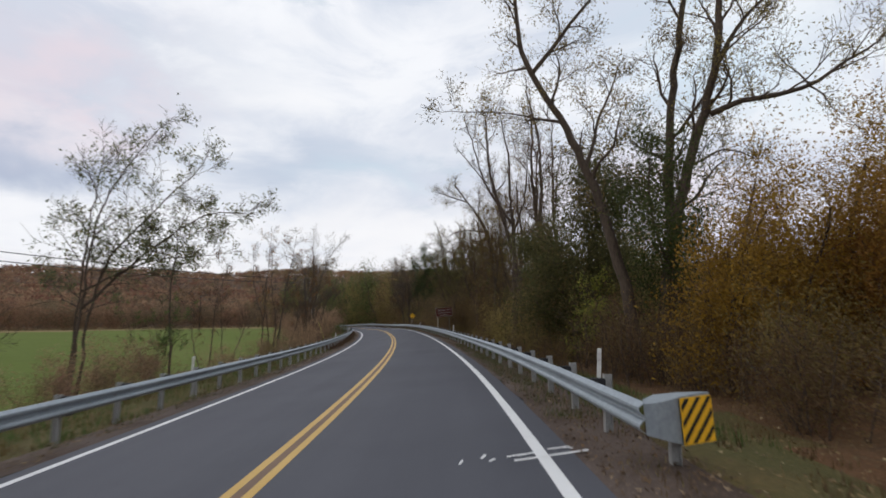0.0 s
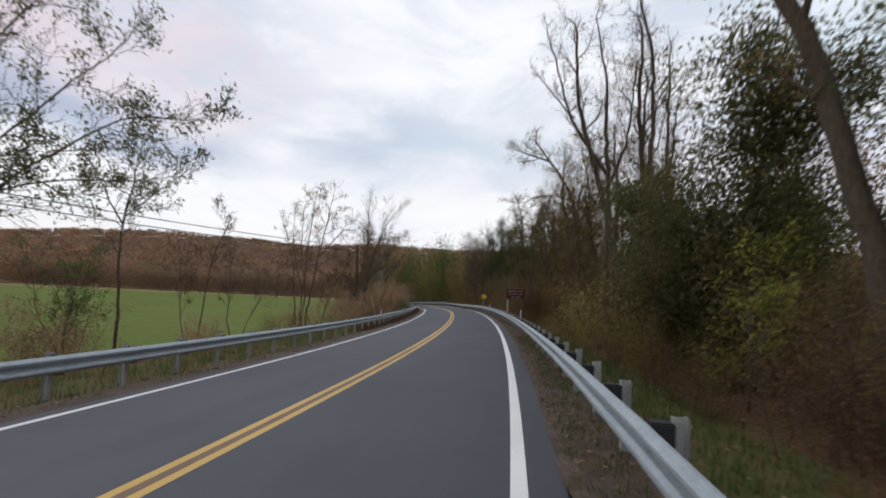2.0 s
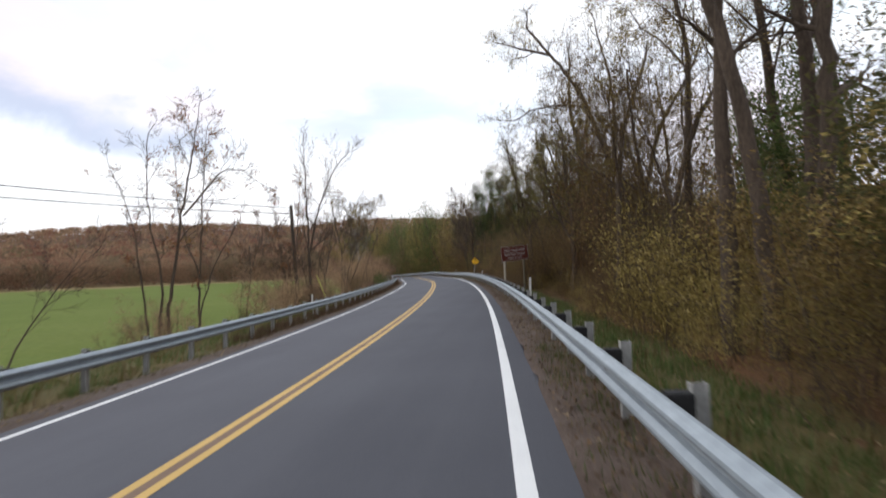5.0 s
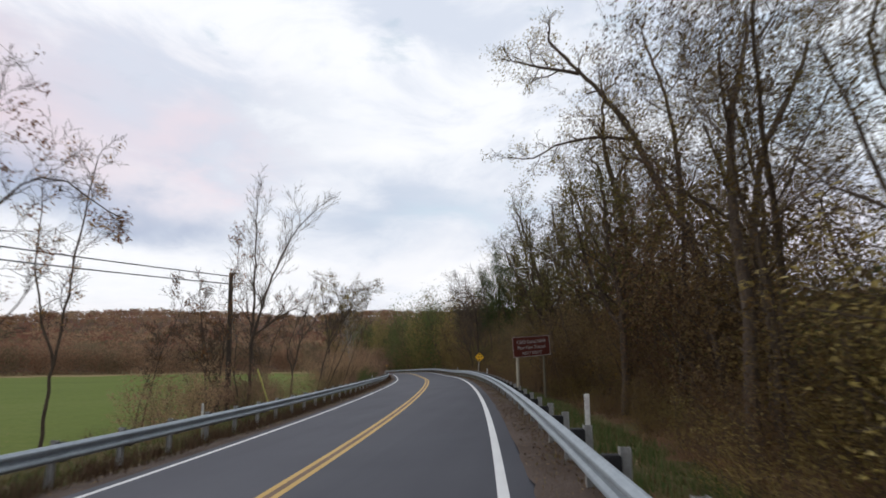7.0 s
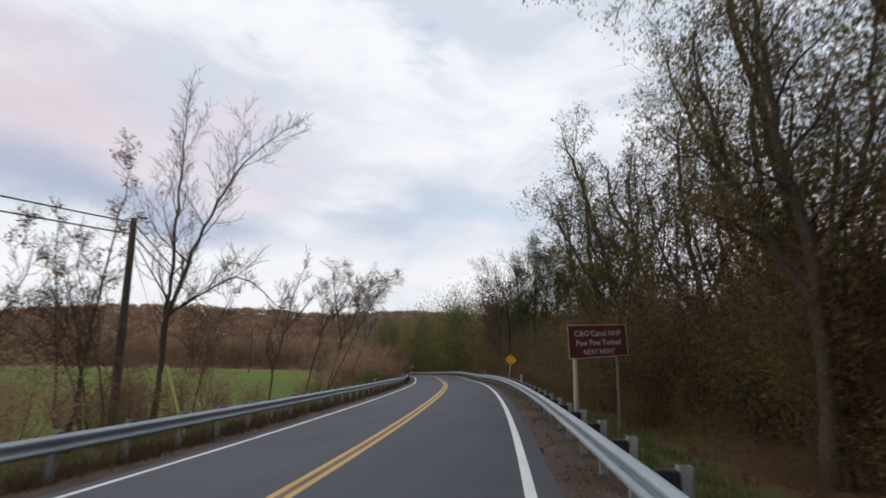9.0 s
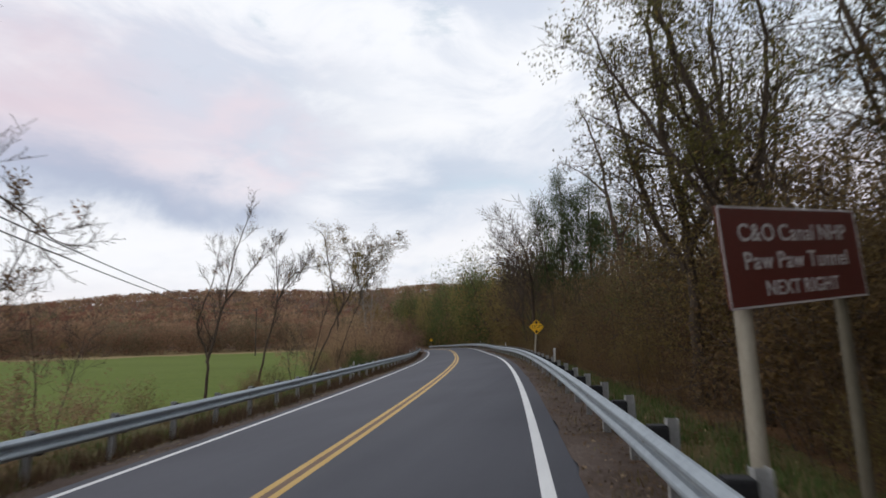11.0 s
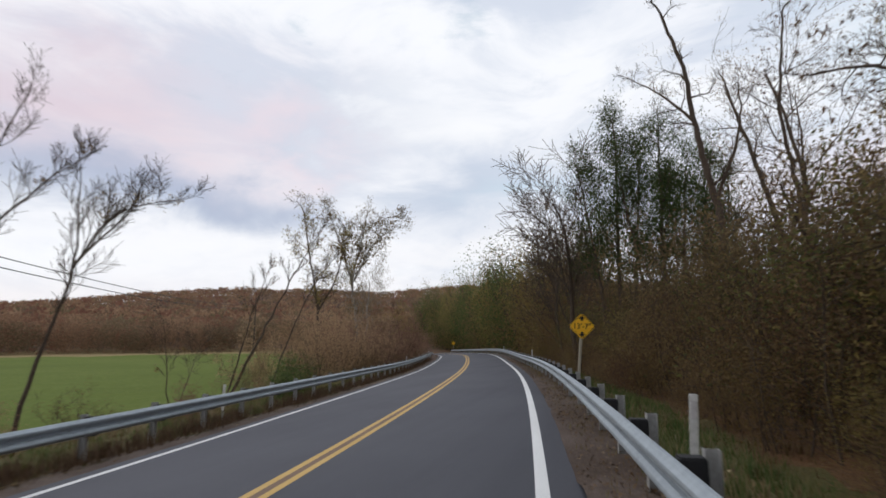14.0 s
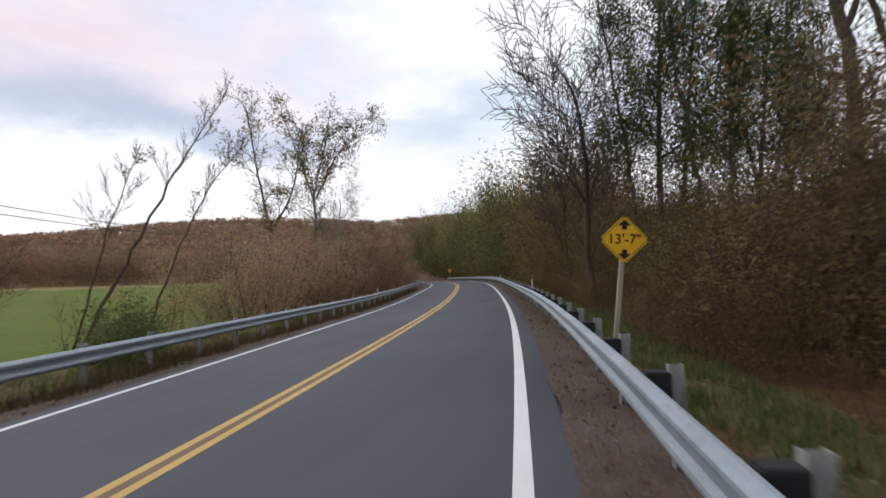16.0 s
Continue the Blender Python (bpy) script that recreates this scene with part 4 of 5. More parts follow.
BEHIND = [
    kind("leafy_tree", "olive leaved tree deep in the roadside wood", 37, BARK, OLIVE_LEAF, 3200, 0.095, 0.75, **FAR_SHAPE),
    kind("leafy_tree", "brown leaved tree deep in the roadside wood", 38, BARK, BROWN_LEAF, 3200, 0.095, 0.75, **FAR_SHAPE),
    kind("leafy_tree", "green leaved tree deep in the roadside wood", 39, BARK, GREEN_LEAF, 3200, 0.095, 0.75, **FAR_SHAPE),
]
LEAFY = [
    kind("leafy_tree", "roadside tree with dull olive autumn foliage", 31, BARK, OLIVE_LEAF, 8500, 0.052, 0.5, **LEAFY_SHAPE),
    kind("leafy_tree", "roadside tree with brown autumn foliage", 32, BARK, BROWN_LEAF, 8500, 0.052, 0.5, **(LEAFY_SHAPE | dict(stems=2))),
    kind("leafy_tree", "leafy roadside tree still carrying green foliage", 33, BARK, GREEN_LEAF, 15000, 0.066, 0.34, **(LEAFY_SHAPE | dict(height=11, first=0.25, depth=3, twigs=4, low=0.0, limbs=12, reach=0.32))),
    kind("leafy_tree", "small tree with golden yellow autumn foliage", 34, BARK, GOLD_LEAF, 19000, 0.054, 0.42, **(LEAFY_SHAPE | dict(height=8, stems=2, low=0.5, reach=0.36))),
    kind("leafy_tree", "tree with rusty orange autumn foliage", 35, BARK, RUST_LEAF, 10000, 0.052, 0.42, **(LEAFY_SHAPE | dict(height=10, low=0.5, reach=0.33))),
    kind("leafy_tree", "slim roadside tree with tan and straw coloured leaves", 36, BARK, TAN_LEAF, 10000, 0.048, 0.42, **(LEAFY_SHAPE | dict(height=10, reach=0.3, low=0.8))),
]
SHRUB_SHAPE = dict(sides=(4, 3, 3, 3), category="shrub", group="roadside shrubs", wood="stem_tangle", crown="foliage", radius=0.028, limbs=5, first=0.1, twigs=2, reach=0.40, spread=1.0, stems=5, stem_gap=0.5, depth=2, level=1, thin=0.006)
SHRUB = [
    kind("shrub", "tangled brown roadside shrub with thin stems and dry leaves", 41, BARK, BROWN_LEAF, 4200, 0.034, 0.34, height=3.2, **SHRUB_SHAPE),
    kind("shrub", "tangled olive roadside shrub with thin stems", 42, BARK, OLIVE_LEAF, 4200, 0.034, 0.34, height=3.6, **SHRUB_SHAPE),
    kind("shrub", "dark dense roadside shrub hung with vines", 43, BARK, DARK_LEAF, 4200, 0.042, 0.36, height=4.0, **SHRUB_SHAPE),
    kind("shrub", "thin bare brush with a few dry leaves", 44, BARK, BROWN_LEAF, 2000, 0.03, 0.25, height=3.0, **(SHRUB_SHAPE | dict(stems=8, spread=0.8, twigs=3))),
    kind("shrub", "straw coloured roadside shrub with thin stems", 47, BARK, TAN_LEAF, 4200, 0.034, 0.34, height=3.5, **SHRUB_SHAPE),
]
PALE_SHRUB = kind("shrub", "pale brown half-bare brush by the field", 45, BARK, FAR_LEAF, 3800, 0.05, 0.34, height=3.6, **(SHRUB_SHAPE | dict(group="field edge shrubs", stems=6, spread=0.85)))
ROUND = kind("round_shrub", "rounded dark green shrub behind the guardrail", 48, BARK, GREEN_LEAF, 5200, 0.045, 0.25, height=1.7, **(SHRUB_SHAPE | dict(group="field edge shrubs", stems=7, limbs=6, spread=1.1)))
THICKET_SHAPE = dict(category="shrub", group="roadside thicket", wood="stem_tangle", crown="foliage", sides=(4, 3, 3, 3), height=5.6, radius=0.045, limbs=9, first=0.08, twigs=3, reach=0.36, spread=1.05, stems=5, stem_gap=0.42, depth=2, level=1, thin=0.008)
THICKET = [
    kind("thicket", "tall straw and olive coloured thicket of leafy stems", 84, BARK, TAN_LEAF, 10000, 0.05, 0.4, **THICKET_SHAPE),
    kind("thicket", "tall dark brown thicket of leafy stems under the trees", 81, BARK, THICKET_LEAF, 10500, 0.05, 0.4, **THICKET_SHAPE),
    kind("thicket", "tall olive brown thicket of leafy stems under the trees", 82, BARK, IVY_LEAF, 10500, 0.05, 0.4, **THICKET_SHAPE),
    kind("thicket", "tall thicket of thin stems and dull brown leaves", 83, BARK, THICKET_LEAF, 9000, 0.043, 0.35, **(THICKET_SHAPE | dict(height=6.6, stems=7))),
]
VINE = kind("vine_covered_tree", "tree smothered in dark hanging vines", 46, BARK, IVY_LEAF, 38000, 0.056, 0.42, height=7.5, radius=0.14, limbs=16, first=0.06, twigs=4, reach=0.30, spread=1.15, depth=2, level=1)
SAPLING = [
    kind("sapling", "slender multi-stemmed sapling with sparse hanging leaves", 51, BARK, GREEN_LEAF, 1500, 0.07, 0.12, category="tree", group="field edge saplings", height=8.0, radius=0.042, limbs=9, first=0.3, twigs=4, reach=0.3, spread=0.7, stems=4, stem_gap=0.3, thin=0.007, droop=1.2),
    kind("sapling", "slender sapling with a few brown leaves", 52, BARK, BROWN_LEAF, 800, 0.06, 0.1, category="tree", group="field edge saplings", height=7.0, radius=0.045, limbs=9, first=0.35, twigs=5, reach=0.3, spread=0.75, stems=2, stem_gap=0.3, thin=0.007, droop=1.0),
    kind("sapling", "thin bare sapling at the field edge", 53, BARK, BROWN_LEAF, 120, 0.06, 0.1, category="tree", group="field edge saplings", height=6.0, radius=0.04, limbs=8, first=0.3, twigs=5, reach=0.36, spread=0.7, stems=2, stem_gap=0.25, thin=0.007),
]
BIRCH = kind("pale_barked_tree", "tree with pale bark and thinning olive leaves by the bend", 61, PALE_BARK, OLIVE_LEAF, 3000, 0.07, 0.35, height=13, radius=0.2, limbs=12, first=0.28, twigs=6, reach=0.46, spread=0.95, thin=0.014)

# trees that stand out, on the wooded side
lone_tree("leaning dark tree with thin olive leaves over the brush", 6.75, 17.7, 101, (
    ([(0, 0, -0.3), (0, 0, 2.2), (-0.8, 0.3, 6.0), (-1.8, 0.5, 8.6), (-3.1, 0.8, 11.3), (-3.6, 0.8, 14.5)], 0.24, 0.06, 9, 2.6),
    ([(-2.9, 0.7, 10.8), (-1.8, 0.5, 12.2), (-0.5, 0.2, 13.8)], 0.09, 0.04, 5, 1.8),
    ([(-1.9, 0.5, 8.8), (-3.8, 0.8, 9.3), (-6.0, 1.0, 9.5)], 0.035, 0.012, 6, 1.3),
    ([(-1.2, 0.4, 7.2), (-0.4, 0.9, 9.2), (0.3, 1.2, 10.8)], 0.08, 0.03, 5, 1.7),
), OLIVE_LEAF, 8500, 0.048, 0.22)
lone_tree("tall upright dark trunk carrying sparse olive leaves", 8.57, 18.37, 102, (
    ([(0, 0, -0.3), (0, 0, 5.6), (0.2, -0.1, 9.2), (0.8, -0.3, 13.4), (0.9, 0, 17)], 0.23, 0.07, 12, 2.8),
), OLIVE_LEAF, 5000, 0.046, 0.22)
lone_tree("tall forked tree with a long limb and thin leaves", 7.8, 17.76, 103, (
    ([(0, 0, -0.3), (0.2, -0.1, 3.0), (1.1, -0.5, 7.2), (2.0, -0.9, 10.6), (2.1, -0.9, 14.0), (1.8, -0.6, 16.5)], 0.25, 0.07, 9, 2.6),
    ([(1.7, -0.8, 8.6), (2.5, -1.2, 8.9), (3.9, -2.1, 8.9), (5.3, -3.0, 9.7)], 0.11, 0.035, 9, 2.0),
    ([(1.9, -0.9, 10.2), (3.0, -1.0, 12.0), (4.6, -1.4, 13.2)], 0.09, 0.03, 7, 1.9),
    ([(1.0, -0.5, 6.9), (2.4, -0.2, 7.6), (3.6, 0.2, 7.4)], 0.05, 0.015, 6, 1.2),
), OLIVE_LEAF, 7500, 0.046, 0.22)
lone_tree("leafless dead tree with pale crooked upright limbs", 4.9, 34.5, 104, (
    ([(0, 0, -0.3), (0, 0, 7.6), (-0.2, 0, 10.1), (-0.2, 0, 12.6), (-0.8, 0.1, 16.0)], 0.2, 0.03, 9, 1.7),
    ([(-0.1, 0, 8.2), (-1.6, 0.2, 10.6), (-2.5, 0.2, 13.4), (-3.1, 0.2, 15.4)], 0.1, 0.025, 9, 1.4),
    ([(-1.7, 0.2, 11.0), (-3.6, 0.2, 13.3)], 0.05, 0.02, 5, 0.9),
), BROWN_LEAF, 150, crook=0.26)
lone_tree("tall bare tree behind the dead one", 6.6, 34.2, 105, (
    ([(0, 0, -0.3), (0.1, 0, 7), (0.1, -0.1, 13.5), (-0.6, 0, 17.0)], 0.19, 0.05, 12, 2.2),
), BROWN_LEAF, 700, crook=0.22)
lone_tree("straight grey trunk rising from the brush", 5.4, 33.7, 106, (
    ([(0, 0, -0.3), (-0.15, 0.1, 3.0), (-0.5, 0.2, 5.5), (-0.9, 0.3, 7.4), (-1.9, 0.5, 11.0), (-2.2, 0.6, 15.0)], 0.19, 0.06, 9, 2.4),
    ([(-0.8, 0.3, 7.0), (0.2, 0.6, 9.5), (0.6, 0.9, 13.0)], 0.09, 0.03, 7, 1.8),
), BROWN_LEAF, 1800, 0.046, 0.25, first=0.45)
lone_tree("grey trunk with bare upper limbs", 6.9, 35.2, 107, (
    ([(0, 0, -0.3), (0, 0, 4.3), (-0.1, 0, 6.9), (-0.5, 0.2, 11.0), (-0.4, 0.4, 16.0)], 0.2, 0.06, 11, 2.4),
    ([(-0.1, 0, 6.2), (0.9, 0.2, 8.5), (1.3, 0.3, 12.0)], 0.09, 0.03, 7, 2.0),
), BROWN_LEAF, 1800, 0.046, 0.25, first=0.45)
lone_tree("grey bare trunk among the roadside trees", 8.6, 37.5, 108, (
    ([(0, 0, -0.3), (0.1, 0, 4.5), (-0.4, 0, 9.0), (-0.3, 0.2, 15.0)], 0.17, 0.05, 12, 2.3),
), BROWN_LEAF, 1500, 0.046, 0.25, first=0.4)
lone_tree("big leaning tree with crooked limbs reaching over the road", 6.3, 52.9, 109, (
    ([(0, 0, -0.3), (0.1, 0.1, 3.0), (-0.3, 0.2, 6.2), (-1.2, 0.4, 8.5), (-2.0, 0.6, 10.9), (-3.0, 0.8, 12.8), (-3.9, 0.9, 14.0), (-5.0, 1.0, 15.6)], 0.25, 0.06, 8, 2.0),
    ([(-3.8, 0.9, 13.9), (-5.4, 1.1, 14.5), (-6.8, 1.1, 15.0)], 0.09, 0.025, 8, 1.4),
    ([(-1.9, 0.6, 10.6), (-3.4, 0.8, 10.9), (-5.0, 1.1, 10.8), (-5.9, 1.1, 10.3), (-6.9, 1.1, 10.4)], 0.08, 0.02, 8, 1.2),
    ([(-0.5, 0.2, 7.0), (-0.6, 0.2, 11.6), (-1.3, 0.4, 15.0)], 0.12, 0.04, 9, 2.2),
), OLIVE_LEAF, 6500, 0.048, 0.22, crook=0.26)
lone_tree("tall tree thick with small dull leaves", 4.6, 57.5, 110, (
    ([(0, 0, -0.3), (0.1, 0, 4), (-0.2, 0.1, 8), (-0.8, 0.2, 12), (-0.7, 0.4, 15)], 0.2, 0.06, 13, 2.9),
    ([(0, 0, 4.6), (-1.5, 0.2, 7.2), (-2.6, 0.4, 10.5)], 0.1, 0.03, 9, 2.0),
), OLIVE_LEAF, 12000, 0.046, 0.3, first=0.25)
lone_tree("dark trunk with a great bough sweeping over the road", 3.2, 81.6, 111, (
    ([(1.2, -0.4, -0.3), (1.3, -0.5, 5.8), (0.8, -0.2, 9.0), (0.2, -0.1, 11.3), (-0.7, 0.1, 13.2), (-1.2, 0.2, 15.5)], 0.25, 0.08, 8, 2.4),
    ([(0.7, -0.2, 9.1), (-0.6, 0.2, 10.3), (-2.2, 0.6, 11.6), (-4.8, 0.9, 13.7)], 0.14, 0.03, 13, 1.9),
    ([(0.5, -0.2, 6.0), (-0.4, 0.1, 7.0), (-1.4, 0.4, 8.1), (-2.6, 0.6, 8.2)], 0.09, 0.025, 9, 1.5),
    ([(0.8, -0.2, 9.4), (2.0, 0.4, 11.0), (3.0, 0.8, 13.5)], 0.1, 0.03, 8, 2.0),
), BROWN_LEAF, 600, 0.036, 0.22, crook=0.24, twigs=(7, 5))
lone_tree("tall leaning grey tree with bare crooked limbs", 0.2, 94.0, 112, (
    ([(0, 0, -0.3), (-0.1, 0, 6.7), (-0.25, 0, 8.2), (-0.8, 0.1, 11.8), (-1.1, 0.2, 15.0), (-1.9, 0.3, 18)], 0.25, 0.07, 9, 2.3),
    ([(-0.9, 0.1, 12.2), (-2.3, 0.3, 13.9), (-3.6, 0.4, 14.9)], 0.08, 0.02, 8, 1.3),
    ([(-0.3, 0, 8.0), (0.9, -0.2, 11.0), (1.2, 0.1, 13.5)], 0.1, 0.03, 8, 2.0),
), BROWN_LEAF, 600, 0.045, 0.22, crook=0.25)
lone_tree("tall bare tree parting into two stems", 4.2, 101.0, 113, (
    ([(0, 0, -0.3), (-0.1, 0, 7), (-0.9, 0.2, 11.5), (-2.0, 0.3, 16.5)], 0.24, 0.07, 10, 2.4),
    ([(0, 0, 6.2), (1.3, 0.1, 10.0), (1.5, 0.2, 14.5)], 0.13, 0.04, 9, 2.2),
), BROWN_LEAF, 500, 0.045, 0.22, crook=0.23)
lone_tree("slim bare tree with fine spreading twigs", 1.4, 87.0, 114, (
    ([(0, 0, -0.3), (0, 0, 5), (-0.3, 0.1, 9), (0.1, 0.2, 13)], 0.12, 0.03, 12, 2.2),
), BROWN_LEAF, 900, 0.045, 0.2, twigs=(7, 5), crook=0.22)
lone_tree("slim bare tree with fine spreading twigs", 5.0, 88.5, 115, (
    ([(0, 0, -0.3), (0.1, 0, 5), (0.4, 0.1, 9), (0.2, 0.2, 13)], 0.13, 0.03, 12, 2.3),
), BROWN_LEAF, 900, 0.045, 0.2, twigs=(7, 5), crook=0.22)
for x, y, seed, high in ((-4.6, 99.2, 116, 15.4), (-2.3, 98.0, 117, 14.0), (0.4, 102.0, 118, 13.5)):
    lone_tree("dark green leafy tree with several thin trunks", x, y, seed, (
        ([(0, 0, -0.3), (0.1, 0, high * 0.4), (0.3, 0.1, high * 0.92)], 0.16, 0.05, 13, 2.6),
        ([(0.5, 0.3, -0.3), (1.0, 0.3, high * 0.35), (1.6, 0.5, high * 0.8)], 0.12, 0.04, 10, 2.2),
        ([(-0.6, 0.2, -0.3), (-1.0, 0.1, high * 0.35), (-1.9, 0, high * 0.78)], 0.12, 0.04, 10, 2.2),
    ), CROWN_GREEN, 30000, 0.058, 0.36, first=0.42, twigs=(5, 4))
for x, y, seed, high, n in ((3.3, 53.5, 126, 10.5, 8000), (3.4, 62.5, 127, 11.0, 7000), (0.3, 68.5, 120, 11.5, 9000), (2.8, 72.5, 121, 13.5, 7000), (5.8, 67.5, 123, 12.0, 5000)):
    lone_tree("roadside tree with dense clumps of small dull olive leaves", x, y, seed, (
        ([(0, 0, -0.3), (0.1, 0, high * 0.35), (-0.2, 0.1, high * 0.62), (-0.3, 0.2, high * 0.92)], 0.17, 0.05, 13, high * 0.2),
        ([(0, 0, high * 0.3), (-0.9, 0.2, high * 0.5), (-1.5, 0.3, high * 0.78)], 0.09, 0.03, 9, high * 0.15),
        ([(0, 0, high * 0.33), (1.0, -0.1, high * 0.52), (1.7, 0.2, high * 0.8)], 0.09, 0.03, 9, high * 0.15),
    ), DULL_LEAF, n, 0.055, 0.24, first=0.3)
lone_tree("roadside tree leaning out with dense clumps of dull leaves", 1.0, 65.6, 125, (
    ([(0, 0, -0.3), (0, 0, 4.0), (-0.7, 0.2, 7.5), (-1.6, 0.4, 11.0)], 0.17, 0.05, 13, 2.3),
    ([(0, 0, 3.5), (-1.3, 0.2, 6.0), (-2.6, 0.3, 8.6)], 0.09, 0.03, 9, 1.8),
    ([(0, 0, 3.8), (0.9, 0.4, 7.0), (1.0, 0.5, 10.4)], 0.09, 0.03, 9, 1.8),
), DULL_LEAF, 9000, 0.052, 0.24)
LEAFY[3].plant(11.6, 15.4, 30, 0.85)
LEAFY[3].plant(11.2, 11.6, 130, 0.7)
lone_tree("small yellow green tree in front of the dark vines", 5.9, 20.6, 119, (
    ([(0, 0, -0.3), (0.1, 0, 1.4), (0.3, 0.1, 2.6)], 0.05, 0.02, 9, 1.5),
), LIME_LEAF, 2200, 0.055, 0.16, first=0.25, lift=0.0)
for s, u, j, sz in ((50.5, 9.6, 1, 1.0), (57.5, 11.0, 0, 1.1), (47.0, 9.6, 1, 0.95)):
    p = at(s, u)
    LEAFY[j].plant(p[0], p[1], 47 * s, sz)
for s, u, j, sz in ((41, 10.0, 0, 0.8), (44, 8.6, 1, 0.85), (48, 11.0, 1, 0.9)):
    p = at(s, u)
    TALL[j].plant(p[0], p[1], 83 * s, sz, lean=-2)
LEAFY[4].plant(15.5, 19.0, 60, 0.8)
LEAFY[4].plant(6.5, 90.0, 15, 0.95)
LEAFY[4].plant(9.0, 84.0, 200, 0.95)
BARE[1].plant(-7.4, 103.0, 0, 1.2, lean=-14)
BARE[1].plant(-9.0, 109.0, 120, 0.95, lean=-6)

for x, y, j in ((7.0, 8.5, 0), (7.6, 10.5, 1), (8.4, 6.5, 0), (8.8, 9.2, 1), (9.6, 7.6, 0), (7.2, 12.6, 0), (8.2, 13.5, 3), (10.2, 5.4, 0), (6.9, 14.8, 3), (5.9, 14.6, 0), (6.6, 15.6, 1), (6.0, 17.0, 0)):
    SHRUB[j].plant(x, y, 71 * x, 0.66 if y < 13 else 0.8)
VINE.plant(6.4, 25.0, 0, 1.2)
VINE.plant(9.4, 26.0, 120, 0.75)
VINE.plant(7.6, 28.6, 220, 0.95)
for x, y, t_, sz in ((12.0, 13.0, 0, 0.75), (13.5, 16.5, 90, 0.85), (11.0, 10.5, 200, 0.6), (15.0, 11.5, 300, 0.9), (10.6, 18.6, 40, 0.72), (13.6, 20.0, 140, 0.9), (16.5, 16.0, 250, 1.0), (10.2, 13.6, 330, 0.62)):
    LEAFY[3].plant(x, y, t_, sz)

# the wood behind, row on row
rng_w = random.Random(77)
for s in np.arange(-4, 300, 2.8):
    for u0, gap in ((9.9, 0.0 if s < 190 else 0.3), (14.0, 0.3 if s < 190 else 0.7)):
        if rng_w.random() < gap or (u0 < 11 and 29 < s < 112 and rng_w.random() < 0.6):
            continue
        p = at(s + rng_w.uniform(-1.3, 1.3), u0 + rng_w.uniform(-1.3, 1.5))
        k = rng_w.random()
        if s > 140:
            k = 0.45 * k + 0.52
        pick = LEAFY[0] if k < 0.20 else LEAFY[1] if k < 0.82 else LEAFY[2] if k < 0.92 else LEAFY[4] if k < 0.98 else LEAFY[3]
        if s < 15 and u0 > 11:
            pick = LEAFY[3] if k < 0.6 else LEAFY[4]
        elif s < 15:
            continue
        elif 27 < s < 41 and k < 0.65:
            pick = LEAFY[5]
        if (s > 112 or u0 > 12) and pick in LEAFY[:3]:
            pick = BEHIND[LEAFY.index(pick)]
        if 97 < s < 110 and u0 < 11:
            continue
        if s > 140:
            pick = BEHIND[(2, 0, 1, 2)[int(k * 40) % 4]]
        big = 2.0 if s > 150 else 1.6 if s > 128 else 0.66 if s < 32 else 0.75 if s < 84 else 0.68 if s < 112 else 1.2
        pick.plant(p[0], p[1], rng_w.uniform(0, 360), big * rng_w.uniform(0.85, 1.15) * (1.12 if u0 > 12 else 1.0))
for s in np.arange(38, 150, 14.0):
    p = at(s + rng_w.uniform(-2, 2), rng_w.uniform(10.5, 16))
    k = rng_w.random()
    pick = TALL[2] if k < 0.6 else BARE[0] if k < 0.8 else TALL[0]
    if 95 < s < 112:
        continue
    pick.plant(p[0], p[1], rng_w.uniform(0, 360), rng_w.uniform(0.75, 1.0), lean=rng_w.uniform(-6, 3))
for s in np.arange(40, 61, 5.0):
    p = at(s + rng_w.uniform(-1.5, 1.5), rng_w.uniform(9.5, 13.5))
    TALL[rng_w.choice((0, 1))].plant(p[0], p[1], rng_w.uniform(0, 360), rng_w.uniform(0.6, 0.8), lean=rng_w.uniform(-5, 3))
for s in np.arange(34, 135, 4.8):
    p = at(s + rng_w.uniform(-1.2, 1.2), rng_w.uniform(18, 22))
    BEHIND[rng_w.choice((0, 1, 1))].plant(p[0], p[1], rng_w.uniform(0, 360), rng_w.uniform(1.0, 1.3))
for s in np.arange(29, 116, 2.1):
    for u0 in (10.0, 12.8):
        if u0 > 12 and rng_w.random() < 0.35:
            continue
        p = at(s + rng_w.uniform(-0.8, 0.8), u0 + rng_w.uniform(-0.5, 0.6) + (1.3 if 43 < s < 61 else 0.0))
        size = rng_w.uniform(0.58, 0.8) if s < 46 else rng_w.uniform(0.8, 1.12) if s < 70 or s > 97 else rng_w.uniform(0.84, 1.12)
        THICKET[rng_w.choice((0, 0, 2) if s < 39 else (1, 1, 2, 3))].plant(p[0], p[1], rng_w.uniform(0, 360), size)
for s in np.arange(5, 128, 1.75):
    for u0, lo_, hi_ in ((7.0, 0.38, 0.66), (8.5, 0.8, 1.2)):
        if s < 16 and u0 < 8:
            continue
        if s < 18:
            lo_, hi_ = 0.6, 0.8
        if 53 < s < 61 and u0 < 8:
            continue
        p = at(s + rng_w.uniform(-0.7, 0.7), u0 + rng_w.uniform(-0.4, 0.6) + (1.7 if 43 < s < 61 else 0.0))
        k = rng_w.random()
        pick = SHRUB[0] if k < 0.5 else SHRUB[1] if k < 0.74 else SHRUB[2] if k < 0.86 else SHRUB[3]
        if 27 < s < 41 and k < 0.6:
            pick = SHRUB[4]
        pick.plant(p[0], p[1], rng_w.uniform(0, 360), rng_w.uniform(lo_, hi_))

